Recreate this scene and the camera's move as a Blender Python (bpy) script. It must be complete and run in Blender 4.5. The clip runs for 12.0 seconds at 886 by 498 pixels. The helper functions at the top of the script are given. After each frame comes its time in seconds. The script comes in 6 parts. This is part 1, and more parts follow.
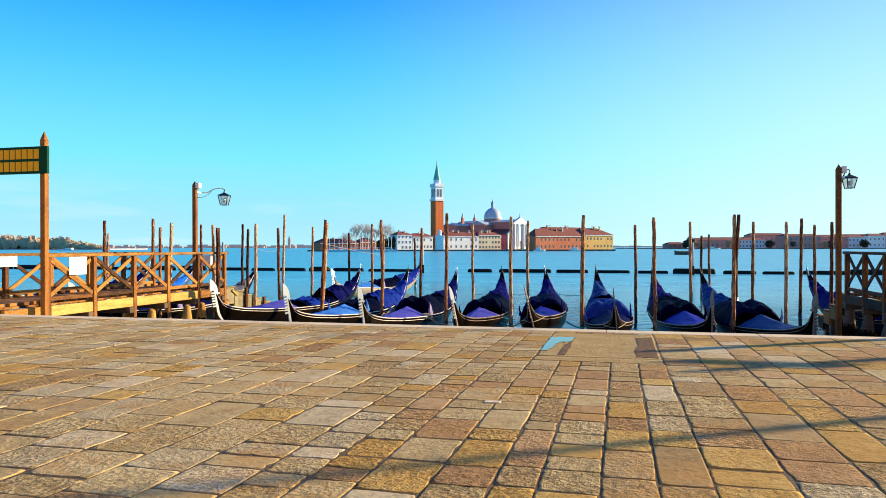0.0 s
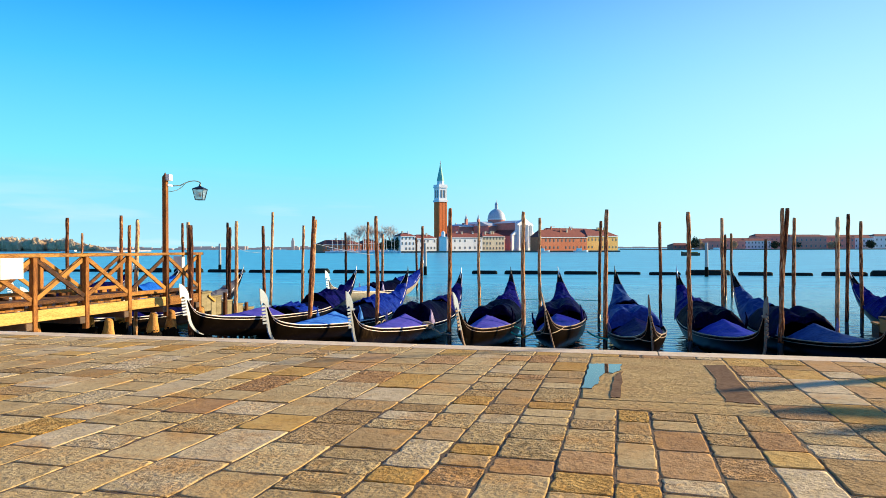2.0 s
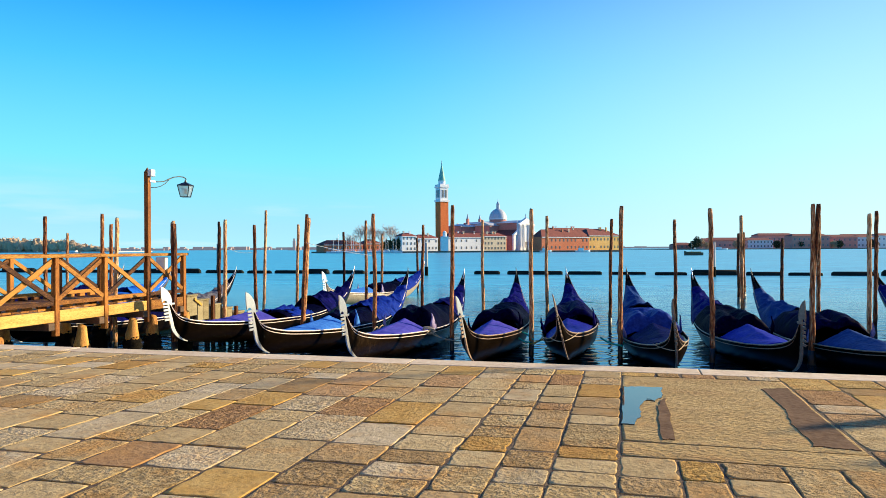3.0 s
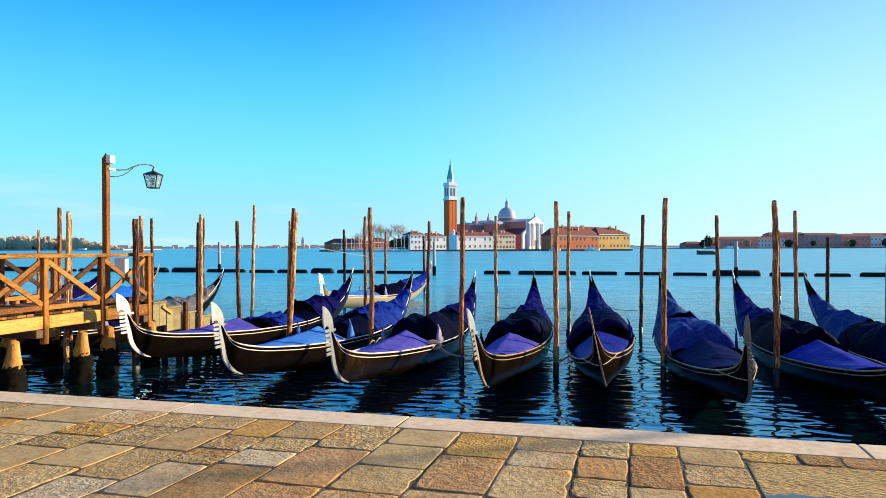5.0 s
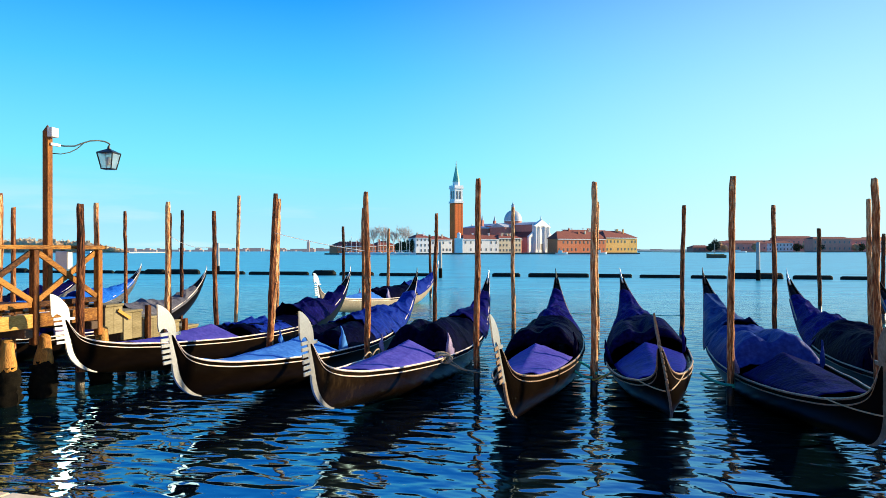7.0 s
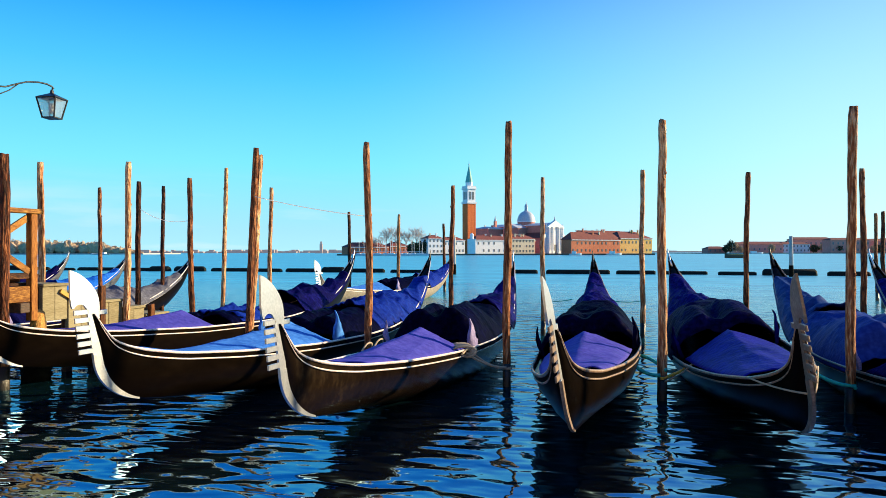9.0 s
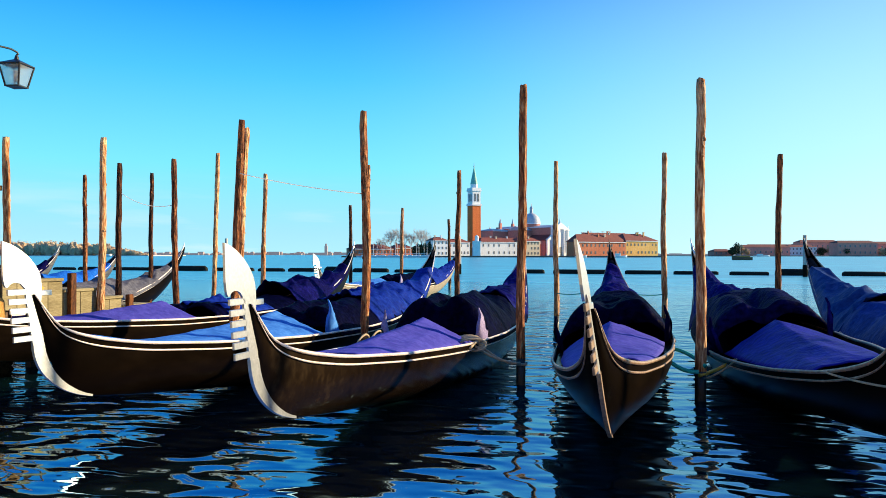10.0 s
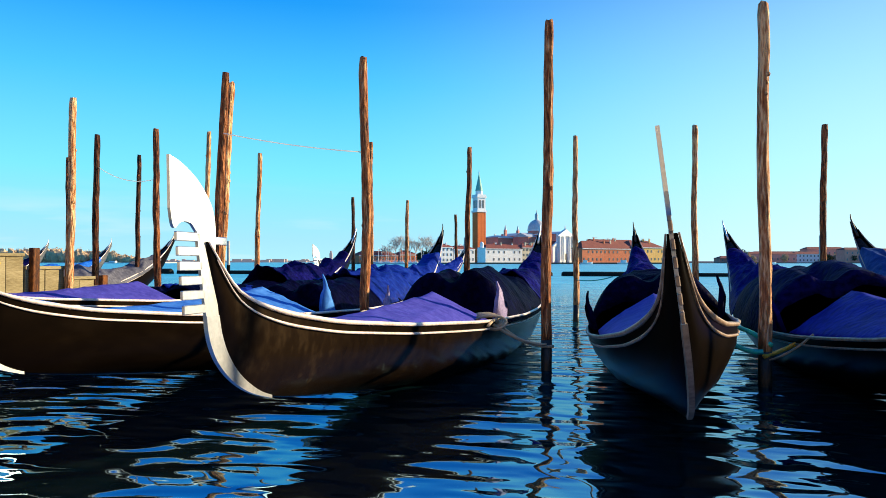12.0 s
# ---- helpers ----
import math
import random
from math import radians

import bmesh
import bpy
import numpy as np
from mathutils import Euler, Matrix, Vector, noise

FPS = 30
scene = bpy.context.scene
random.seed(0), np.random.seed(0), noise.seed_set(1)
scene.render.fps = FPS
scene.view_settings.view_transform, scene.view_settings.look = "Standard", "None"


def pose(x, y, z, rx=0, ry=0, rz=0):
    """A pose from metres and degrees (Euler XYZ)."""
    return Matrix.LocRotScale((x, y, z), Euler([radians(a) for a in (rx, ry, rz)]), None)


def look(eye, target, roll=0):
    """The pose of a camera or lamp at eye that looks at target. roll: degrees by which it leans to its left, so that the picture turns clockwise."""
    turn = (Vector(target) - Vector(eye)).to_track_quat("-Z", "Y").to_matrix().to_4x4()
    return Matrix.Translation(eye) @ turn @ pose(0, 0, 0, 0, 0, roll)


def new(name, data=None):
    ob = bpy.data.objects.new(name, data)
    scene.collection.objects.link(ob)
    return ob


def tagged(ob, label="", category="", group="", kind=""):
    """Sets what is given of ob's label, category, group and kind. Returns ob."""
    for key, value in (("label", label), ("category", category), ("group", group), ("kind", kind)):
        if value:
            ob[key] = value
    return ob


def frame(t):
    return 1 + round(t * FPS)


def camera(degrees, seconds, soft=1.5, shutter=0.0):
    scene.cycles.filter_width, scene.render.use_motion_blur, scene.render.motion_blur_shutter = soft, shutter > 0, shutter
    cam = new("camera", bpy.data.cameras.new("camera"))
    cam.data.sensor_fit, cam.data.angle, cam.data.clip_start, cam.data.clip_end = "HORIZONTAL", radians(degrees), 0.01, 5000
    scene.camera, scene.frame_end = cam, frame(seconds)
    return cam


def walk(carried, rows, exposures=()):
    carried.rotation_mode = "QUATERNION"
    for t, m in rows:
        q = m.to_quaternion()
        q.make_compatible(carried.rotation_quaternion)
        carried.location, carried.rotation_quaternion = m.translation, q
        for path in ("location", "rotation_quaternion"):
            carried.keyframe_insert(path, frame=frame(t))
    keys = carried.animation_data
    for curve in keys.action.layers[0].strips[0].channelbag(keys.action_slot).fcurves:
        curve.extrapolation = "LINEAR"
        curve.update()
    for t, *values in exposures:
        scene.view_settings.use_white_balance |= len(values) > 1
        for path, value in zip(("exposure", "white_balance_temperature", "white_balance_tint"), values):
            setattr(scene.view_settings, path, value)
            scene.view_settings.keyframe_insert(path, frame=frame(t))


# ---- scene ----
cam = camera(64.0, 12.0, soft=0.7)
PATH = [
    (0, (0.865, -1.004, 1.338), (0.382, 0.937, 1.332), -0.10),
    (0.5, (0.725, -0.408, 1.316), (0.239, 1.531, 1.310), -0.10),
    (1, (0.583, 0.212, 1.301), (0.093, 2.152, 1.296), -0.20),
    (1.5, (0.433, 0.834, 1.297), (-0.059, 2.772, 1.293), -0.20),
    (2, (0.268, 1.482, 1.286), (-0.225, 3.421, 1.284), -0.20),
    (2.5, (0.107, 2.105, 1.289), (-0.387, 4.043, 1.286), -0.20),
    (3, (-0.061, 2.729, 1.282), (-0.558, 4.667, 1.280), -0.30),
    (5, (-0.721, 5.321, 1.309), (-1.241, 7.252, 1.303), -0.20),
    (5.5, (-0.925, 5.967, 1.256), (-1.446, 7.899, 1.256), -0.20),
    (6, (-1.083, 6.630, 1.227), (-1.612, 8.559, 1.228), -0.10),
    (6.5, (-1.289, 7.268, 1.169), (-1.821, 9.196, 1.172), -0.10),
    (7, (-1.520, 7.899, 1.102), (-2.055, 9.826, 1.106), -0.10),
    (9, (-2.350, 10.462, 0.563), (-2.919, 12.379, 0.572), -0.10),
    (9.5, (-2.536, 11.030, 0.436), (-3.112, 12.945, 0.448), -0.10),
    (10, (-2.685, 11.541, 0.293), (-3.267, 13.454, 0.309), -0.00),
    (10.5, (-2.863, 11.993, 0.153), (-3.446, 13.905, 0.170), 0.00),
    (11, (-3.035, 12.382, 0.006), (-3.617, 14.295, 0.027), -0.00),
    (11.5, (-3.119, 12.641, -0.107), (-3.709, 14.553, -0.079), -0.00),
    (12, (-3.125, 12.716, -0.167), (-3.720, 14.625, -0.130), -0.00),
]
walk(cam, [(t, look(eye, target, roll)) for t, eye, target, roll in PATH])

# ---- light ----
WATER = -1.3                      # water level; the quay's edge is at about zero
SUN_AZ = radians(33)              # from the x axis towards the y axis
SUN_EL = radians(17)
sun_dir = Vector((math.cos(SUN_AZ) * math.cos(SUN_EL), math.sin(SUN_AZ) * math.cos(SUN_EL), math.sin(SUN_EL)))

world = bpy.data.worlds.new("sky")
scene.world = world
world.use_nodes = True
wn, wl = world.node_tree.nodes, world.node_tree.links
wn.clear()
w_out = wn.new("ShaderNodeOutputWorld")
w_bg = wn.new("ShaderNodeBackground")
w_sky = wn.new("ShaderNodeTexSky")
w_sky.sky_type = "NISHITA"
w_sky.sun_disc = False
w_sky.sun_elevation = SUN_EL
w_sky.sun_rotation = radians(90) - SUN_AZ
w_sky.air_density, w_sky.dust_density, w_sky.ozone_density = 1.0, 0.3, 3.0
# clear winter sky: deep blue overhead, pale towards the horizon and towards the sun
w_tc = wn.new("ShaderNodeTexCoord")
w_sep = wn.new("ShaderNodeSeparateXYZ")
wl.new(w_tc.outputs["Generated"], w_sep.inputs[0])
w_ramp = wn.new("ShaderNodeValToRGB")
SKY = [(0.0, (0.40, 0.78, 0.90)), (0.03, (0.35, 0.73, 0.91)), (0.12, (0.19, 0.745, 0.95)), (0.24, (0.070, 0.52, 0.95)), (0.34, (0.013, 0.305, 0.85)), (0.50, (0.006, 0.23, 0.74)), (0.68, (0.004, 0.15, 0.60)), (1.0, (0.003, 0.09, 0.42))]
while len(w_ramp.color_ramp.elements) < len(SKY):
    w_ramp.color_ramp.elements.new(0.5)
for e, (p, c) in zip(w_ramp.color_ramp.elements, SKY):
    e.position, e.color = p, (*c, 1)
wl.new(w_sep.outputs["Z"], w_ramp.inputs["Fac"])
w_dot = wn.new("ShaderNodeVectorMath")
w_dot.operation = "DOT_PRODUCT"
w_dot.inputs[1].default_value = (math.cos(SUN_AZ), math.sin(SUN_AZ), 0.12)
wl.new(w_tc.outputs["Generated"], w_dot.inputs[0])
w_near = wn.new("ShaderNodeMapRange")
w_near.inputs["From Min"].default_value, w_near.inputs["From Max"].default_value = 0.12, 1.0
w_near.inputs["To Max"].default_value = 0.85
w_near.interpolation_type = "SMOOTHSTEP"
wl.new(w_dot.outputs["Value"], w_near.inputs["Value"])
w_low = wn.new("ShaderNodeMapRange")
w_low.inputs["From Min"].default_value, w_low.inputs["From Max"].default_value = 0.0, 0.5
w_low.inputs["To Min"].default_value, w_low.inputs["To Max"].default_value = 1.0, 0.15
wl.new(w_sep.outputs["Z"], w_low.inputs["Value"])
w_pale = wn.new("ShaderNodeMath")
w_pale.operation = "MULTIPLY"
wl.new(w_near.outputs[0], w_pale.inputs[0])
wl.new(w_low.outputs[0], w_pale.inputs[1])
w_glow = wn.new("ShaderNodeMix")
w_glow.data_type = "RGBA"
w_glow.inputs["B"].default_value = (0.74, 1.0, 1.0, 1)
wl.new(w_pale.outputs[0], w_glow.inputs["Factor"])
wl.new(w_ramp.outputs["Color"], w_glow.inputs["A"])
w_dim = wn.new("ShaderNodeVectorMath")
w_dim.operation = "SCALE"
w_dim.inputs["Scale"].default_value = 0.02
wl.new(w_sky.outputs["Color"], w_dim.inputs[0])
w_add = wn.new("ShaderNodeMix")
w_add.data_type = "RGBA"
w_add.inputs["Factor"].default_value = 0.1
wl.new(w_glow.outputs["Result"], w_add.inputs["A"])
wl.new(w_dim.outputs[0], w_add.inputs["B"])
# a few thin wisps low over the eastern horizon
w_map = wn.new("ShaderNodeMapping")
w_map.inputs["Scale"].default_value = (3.0, 3.0, 26.0)
wl.new(w_tc.outputs["Generated"], w_map.inputs["Vector"])
w_noise = wn.new("ShaderNodeTexNoise")
w_noise.inputs["Scale"].default_value, w_noise.inputs["Detail"].default_value = 1.6, 6
wl.new(w_map.outputs[0], w_noise.inputs["Vector"])
w_wisp = wn.new("ShaderNodeMapRange")
w_wisp.inputs["From Min"].default_value, w_wisp.inputs["From Max"].default_value = 0.54, 0.80
w_wisp.inputs["To Max"].default_value = 0.45
wl.new(w_noise.outputs["Fac"], w_wisp.inputs["Value"])
w_band = wn.new("ShaderNodeMapRange")
w_band.inputs["From Min"].default_value, w_band.inputs["From Max"].default_value = 0.11, 0.03
wl.new(w_sep.outputs["Z"], w_band.inputs["Value"])
w_left = wn.new("ShaderNodeMapRange")
w_left.inputs["From Min"].default_value, w_left.inputs["From Max"].default_value = -0.05, -0.40
wl.new(w_sep.outputs["X"], w_left.inputs["Value"])
w_m1, w_m2 = wn.new("ShaderNodeMath"), wn.new("ShaderNodeMath")
w_m1.operation = w_m2.operation = "MULTIPLY"
wl.new(w_wisp.outputs[0], w_m1.inputs[0])
wl.new(w_band.outputs[0], w_m1.inputs[1])
wl.new(w_m1.outputs[0], w_m2.inputs[0])
wl.new(w_left.outputs[0], w_m2.inputs[1])
w_cloud = wn.new("ShaderNodeMix")
w_cloud.data_type = "RGBA"
w_cloud.inputs["B"].default_value = (0.80, 0.82, 0.88, 1)
wl.new(w_m2.outputs[0], w_cloud.inputs["Factor"])
wl.new(w_add.outputs["Result"], w_cloud.inputs["A"])
wl.new(w_cloud.outputs["Result"], w_bg.inputs["Color"])
w_bg.inputs["Strength"].default_value = 0.66
wl.new(w_bg.outputs["Background"], w_out.inputs["Surface"])

sun = new("sun", bpy.data.lights.new("sun", "SUN"))
sun.data.energy = 5.0
sun.data.angle = radians(1.0)
sun.data.color = (1.0, 0.79, 0.47)
sun.matrix_world = look(sun_dir * 60, (0, 0, 0))
scene.view_settings.exposure = 0.95


# ---- materials ----
def material(name, colors, rough=0.6, metal=0.0, grain=6.0, bump=0.0, stretch=(1, 1, 1), vary=0.0, fine=8.0, spec=0.5, island=False, pits=0.0, stain=None, bump_scale=1.0, coords="Object", uneven=False, tone=0.5):
    """A material that wanders between its colours at two scales, with fine relief, and differs a little from piece to piece."""
    m = bpy.data.materials.new(name)
    m.use_nodes = True
    n, l = m.node_tree.nodes, m.node_tree.links
    b = n["Principled BSDF"]
    b.inputs["Roughness"].default_value, b.inputs["Metallic"].default_value = rough, metal
    b.inputs["Specular IOR Level"].default_value = spec
    tc, mp = n.new("ShaderNodeTexCoord"), n.new("ShaderNodeMapping")
    mp.inputs["Scale"].default_value = stretch
    l.new(tc.outputs[coords], mp.inputs["Vector"])
    big, small = n.new("ShaderNodeTexNoise"), n.new("ShaderNodeTexNoise")
    big.inputs["Scale"].default_value, small.inputs["Scale"].default_value = grain, grain * fine
    big.inputs["Detail"].default_value = small.inputs["Detail"].default_value = 5
    big.inputs["Roughness"].default_value = 0.65
    l.new(mp.outputs[0], big.inputs["Vector"])
    l.new(mp.outputs[0], small.inputs["Vector"])
    mix = n.new("ShaderNodeMath")
    mix.operation = "MULTIPLY_ADD"
    mix.inputs[1].default_value, mix.inputs[2].default_value = 0.5, 0.0
    l.new(small.outputs["Fac"], mix.inputs[0])
    add = n.new("ShaderNodeMath")
    add.operation = "MULTIPLY_ADD"
    add.inputs[1].default_value = 0.5
    l.new(big.outputs["Fac"], add.inputs[0])
    l.new(mix.outputs[0], add.inputs[2])
    last = add.outputs[0]
    if tone != 0.5:  # the fine grain shows in the relief more than in the colour
        calm = n.new("ShaderNodeMix")
        calm.inputs["Factor"].default_value = tone
        l.new(big.outputs["Fac"], calm.inputs["A"])
        l.new(small.outputs["Fac"], calm.inputs["B"])
        last = calm.outputs["Result"]
    if vary:
        oi = n.new("ShaderNodeObjectInfo")
        shift = n.new("ShaderNodeMath")
        shift.operation = "MULTIPLY_ADD"
        shift.inputs[1].default_value, shift.inputs[2].default_value = vary, -vary / 2
        if island:
            isl = n.new("ShaderNodeNewGeometry")
            l.new(isl.outputs["Random Per Island"], shift.inputs[0])
        else:
            l.new(oi.outputs["Random"], shift.inputs[0])
        both = n.new("ShaderNodeMath")
        both.operation = "ADD"
        l.new(last, both.inputs[0])
        l.new(shift.outputs[0], both.inputs[1])
        last = both.outputs[0]
    ramp = n.new("ShaderNodeValToRGB")
    while len(ramp.color_ramp.elements) < len(colors):
        ramp.color_ramp.elements.new(0.5)
    for i, (e, c) in enumerate(zip(ramp.color_ramp.elements, colors)):
        e.position = 0.30 + 0.40 * i / max(1, len(colors) - 1)
        e.color = (*c, 1)
    l.new(last, ramp.inputs["Fac"])
    colour = ramp.outputs["Color"]
    if stain:
        spot = n.new("ShaderNodeTexNoise")
        spot.inputs["Scale"].default_value, spot.inputs["Detail"].default_value, spot.inputs["Roughness"].default_value = 1.3, 8, 0.7
        l.new(mp.outputs[0], spot.inputs["Vector"])
        where = n.new("ShaderNodeMapRange")
        where.inputs["From Min"].default_value, where.inputs["From Max"].default_value = 0.50, 0.68
        where.inputs["To Max"].default_value = 0.8
        l.new(spot.outputs["Fac"], where.inputs["Value"])
        over = n.new("ShaderNodeMix")
        over.data_type = "RGBA"
        over.inputs["B"].default_value = (*stain, 1)
        l.new(where.outputs[0], over.inputs["Factor"])
        l.new(colour, over.inputs["A"])
        colour = over.outputs["Result"]
    if pits:
        pit = n.new("ShaderNodeTexNoise")
        pit.inputs["Scale"].default_value, pit.inputs["Detail"].default_value, pit.inputs["Roughness"].default_value = 15, 9, 0.82
        l.new(mp.outputs[0], pit.inputs["Vector"])
        # the hollows' colour is darkened as well, which puts shade into the pits
        depth = n.new("ShaderNodeMapRange")
        depth.inputs["From Min"].default_value, depth.inputs["From Max"].default_value = 0.34, 0.50
        depth.inputs["To Min"].default_value, depth.inputs["To Max"].default_value = 1.0 - pits, 1.08
        l.new(pit.outputs["Fac"], depth.inputs["Value"])
        mul = n.new("ShaderNodeVectorMath")
        mul.operation = "SCALE"
        l.new(colour, mul.inputs[0])
        l.new(depth.outputs[0], mul.inputs["Scale"])
        colour = mul.outputs[0]
        bp2 = n.new("ShaderNodeBump")
        bp2.inputs["Strength"].default_value, bp2.inputs["Distance"].default_value = 0.9, 0.016
        l.new(depth.outputs[0], bp2.inputs["Height"])
        l.new(bp2.outputs["Normal"], b.inputs["Normal"])
    l.new(colour, b.inputs["Base Color"])
    if bump:
        bp = n.new("ShaderNodeBump")
        bp.inputs["Strength"].default_value, bp.inputs["Distance"].default_value = bump, 0.02 * bump_scale
        l.new(add.outputs[0], bp.inputs["Height"])
        if pits:
            l.new(bp2.outputs["Normal"], bp.inputs["Normal"])
        if uneven:  # some stones worn smooth, others still rough
            wear = n.new("ShaderNodeMath")
            wear.operation = "MULTIPLY"
            wear.inputs[1].default_value = 7.31
            l.new(isl.outputs["Random Per Island"] if island else oi.outputs["Random"], wear.inputs[0])
            part_of = n.new("ShaderNodeMath")
            part_of.operation = "FRACT"
            l.new(wear.outputs[0], part_of.inputs[0])
            for node, top in ((bp, bump), (bp2, 0.9)):
                rough_at = n.new("ShaderNodeMapRange")
                rough_at.inputs["To Min"].default_value, rough_at.inputs["To Max"].default_value = top * 0.15, top
                l.new(part_of.outputs[0], rough_at.inputs["Value"])
                l.new(rough_at.outputs[0], node.inputs["Strength"])
        l.new(bp.outputs["Normal"], b.inputs["Normal"])
    return m


M_pile = material("pile wood", [(0.012, 0.004, 0.003), (0.15, 0.042, 0.014), (0.46, 0.168, 0.056), (0.90, 0.60, 0.32)], 0.75, spec=0.25, grain=2.0, bump=1.0, stretch=(6, 6, 0.8), vary=0.30, fine=4, bump_scale=6)
M_pile_wet = material("wet pile wood", [(0.012, 0.010, 0.008), (0.03, 0.022, 0.014), (0.05, 0.04, 0.02)], 0.35, grain=4.0, bump=0.7, stretch=(4, 4, 1), vary=0.2)
M_timber = material("dock timber", [(0.035, 0.010, 0.003), (0.205, 0.076, 0.013), (0.42, 0.19, 0.036)], 0.65, spec=0.2, grain=2.5, bump=0.6, stretch=(5, 1, 5), vary=0.5)
M_timber_pale = material("pale dock plank", [(0.15, 0.052, 0.008), (0.42, 0.195, 0.036), (0.66, 0.40, 0.11)], 0.65, spec=0.2, grain=2.0, bump=0.5, stretch=(4, 1, 6), vary=0.35)
M_post_brown = material("dark brown timber post", [(0.04, 0.011, 0.003), (0.20, 0.066, 0.012), (0.42, 0.17, 0.030)], 0.65, spec=0.2, grain=2.5, bump=0.5, stretch=(5, 5, 0.8), vary=0.3)
M_support = material("orange timber pile", [(0.24, 0.085, 0.012), (0.52, 0.23, 0.035), (0.70, 0.38, 0.08)], 0.7, grain=2.5, bump=0.8, stretch=(5, 5, 1), vary=0.2, bump_scale=2)
# right-hand dock: its shade, facing away from the sun, is put into the colour
M_dock_shade = material("dock timber darkened by shade", [(0.018, 0.007, 0.004), (0.070, 0.026, 0.011), (0.14, 0.055, 0.022)], 0.65, spec=0.2, grain=2.5, bump=0.5, stretch=(5, 1, 5), vary=0.4)
M_step = material("weathered grey-gold plank", [(0.16, 0.13, 0.068), (0.25, 0.21, 0.118), (0.33, 0.285, 0.17)], 0.8, spec=0.15, grain=1.6, bump=0.4, stretch=(4, 1, 6), vary=0.22)
M_step_yellow = material("yellow edge paint", [(0.42, 0.22, 0.02), (0.55, 0.31, 0.035)], 0.6, grain=6, bump=0.3)
# dark copy of the dock timber; shade under the decks is in its colour
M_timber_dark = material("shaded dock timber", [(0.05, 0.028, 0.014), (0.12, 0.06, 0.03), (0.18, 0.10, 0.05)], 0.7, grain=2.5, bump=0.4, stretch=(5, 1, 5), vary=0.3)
M_hull_pale = material("cream-toned hull", [(0.20, 0.155, 0.10), (0.30, 0.24, 0.165), (0.40, 0.33, 0.24)], 0.5, grain=1.6, bump=0.1)
# dark and pale upright streaks stand in for cast shadows and reflected ripples
M_hull = material("black lacquer hull", [(0.0026, 0.0016, 0.0010), (0.0068, 0.0041, 0.0024), (0.0132, 0.0081, 0.0046), (0.048, 0.031, 0.0155)], 0.24, spec=0.06, grain=1.3, bump=0.06, stretch=(1, 0.9, 0.4), fine=14, tone=0.25)
M_hull_dark = material("deep black lacquer hull", [(0.0020, 0.0013, 0.0009), (0.0048, 0.0030, 0.0018), (0.011, 0.0070, 0.0040)], 0.28, spec=0.02, grain=0.7, bump=0.06, stretch=(1, 0.35, 0.9), fine=14, tone=0.25)
M_hull_grey = material("streaky grey hull", [(0.03, 0.03, 0.034), (0.075, 0.074, 0.078), (0.17, 0.165, 0.165)], 0.5, grain=1.0, bump=0.1, stretch=(2, 0.25, 3.0))
M_tarp_grey = material("grey boat cover", [(0.05, 0.052, 0.07), (0.10, 0.102, 0.13), (0.17, 0.17, 0.20)], 0.6, spec=0.03, grain=1.8, bump=0.5, bump_scale=2)
M_trim = material("varnished gunwale", [(0.50, 0.36, 0.29), (0.76, 0.64, 0.57), (0.86, 0.78, 0.73)], 0.35, grain=3.0, bump=0.1)
M_trim_dark = material("worn brown gunwale", [(0.11, 0.058, 0.032), (0.27, 0.17, 0.105), (0.46, 0.34, 0.24)], 0.4, grain=3.0, bump=0.1)
M_scratch = material("scratched pale lacquer", [(0.20, 0.17, 0.14), (0.36, 0.31, 0.26)], 0.5, grain=8.0)
M_iron = material("polished bow iron", [(0.50, 0.53, 0.56), (0.60, 0.63, 0.66), (0.72, 0.74, 0.77)], 0.32, metal=0.85, grain=5.0, bump=0.05)
M_iron_dull = material("dull brown bow iron", [(0.13, 0.08, 0.05), (0.25, 0.17, 0.115), (0.40, 0.30, 0.22)], 0.45, metal=0.4, grain=4.0, bump=0.1)
M_tarp_navy = material("navy boat cover", [(0.0018, 0.0017, 0.022), (0.0042, 0.0040, 0.064), (0.011, 0.0105, 0.16)], 0.5, spec=0.008, grain=2.0, bump=0.6, bump_scale=3, vary=0.2)
M_tarp_black = material("blue-black seat cover", [(0.0008, 0.0009, 0.006), (0.0018, 0.0020, 0.018), (0.0052, 0.0056, 0.058)], 0.5, spec=0.005, grain=1.7, bump=0.6, bump_scale=3, vary=0.2)
M_tarp_purple = material("violet boat cover", [(0.036, 0.033, 0.22), (0.058, 0.053, 0.32), (0.085, 0.078, 0.42)], 0.6, spec=0.03, grain=1.6, bump=0.35, bump_scale=2, vary=0.2)
M_tarp_royal = material("royal navy boat cover", [(0.008, 0.009, 0.15), (0.015, 0.017, 0.27), (0.026, 0.029, 0.40)], 0.5, spec=0.02, grain=1.8, bump=0.5, bump_scale=2, vary=0.15)
M_tarp_blue = material("blue boat cover", [(0.003, 0.010, 0.11), (0.006, 0.020, 0.21), (0.011, 0.040, 0.33)], 0.5, spec=0.02, grain=1.8, bump=0.5, bump_scale=2, vary=0.15)
M_tarp_bright = material("bright blue boat cover", [(0.005, 0.06, 0.36), (0.012, 0.11, 0.50), (0.03, 0.18, 0.62)], 0.55, spec=0.03, grain=1.8, bump=0.5, bump_scale=2)
M_wing = material("violet seat wing", [(0.12, 0.10, 0.22), (0.22, 0.19, 0.36), (0.34, 0.30, 0.48)], 0.6, spec=0.1, grain=5.0, bump=0.4)
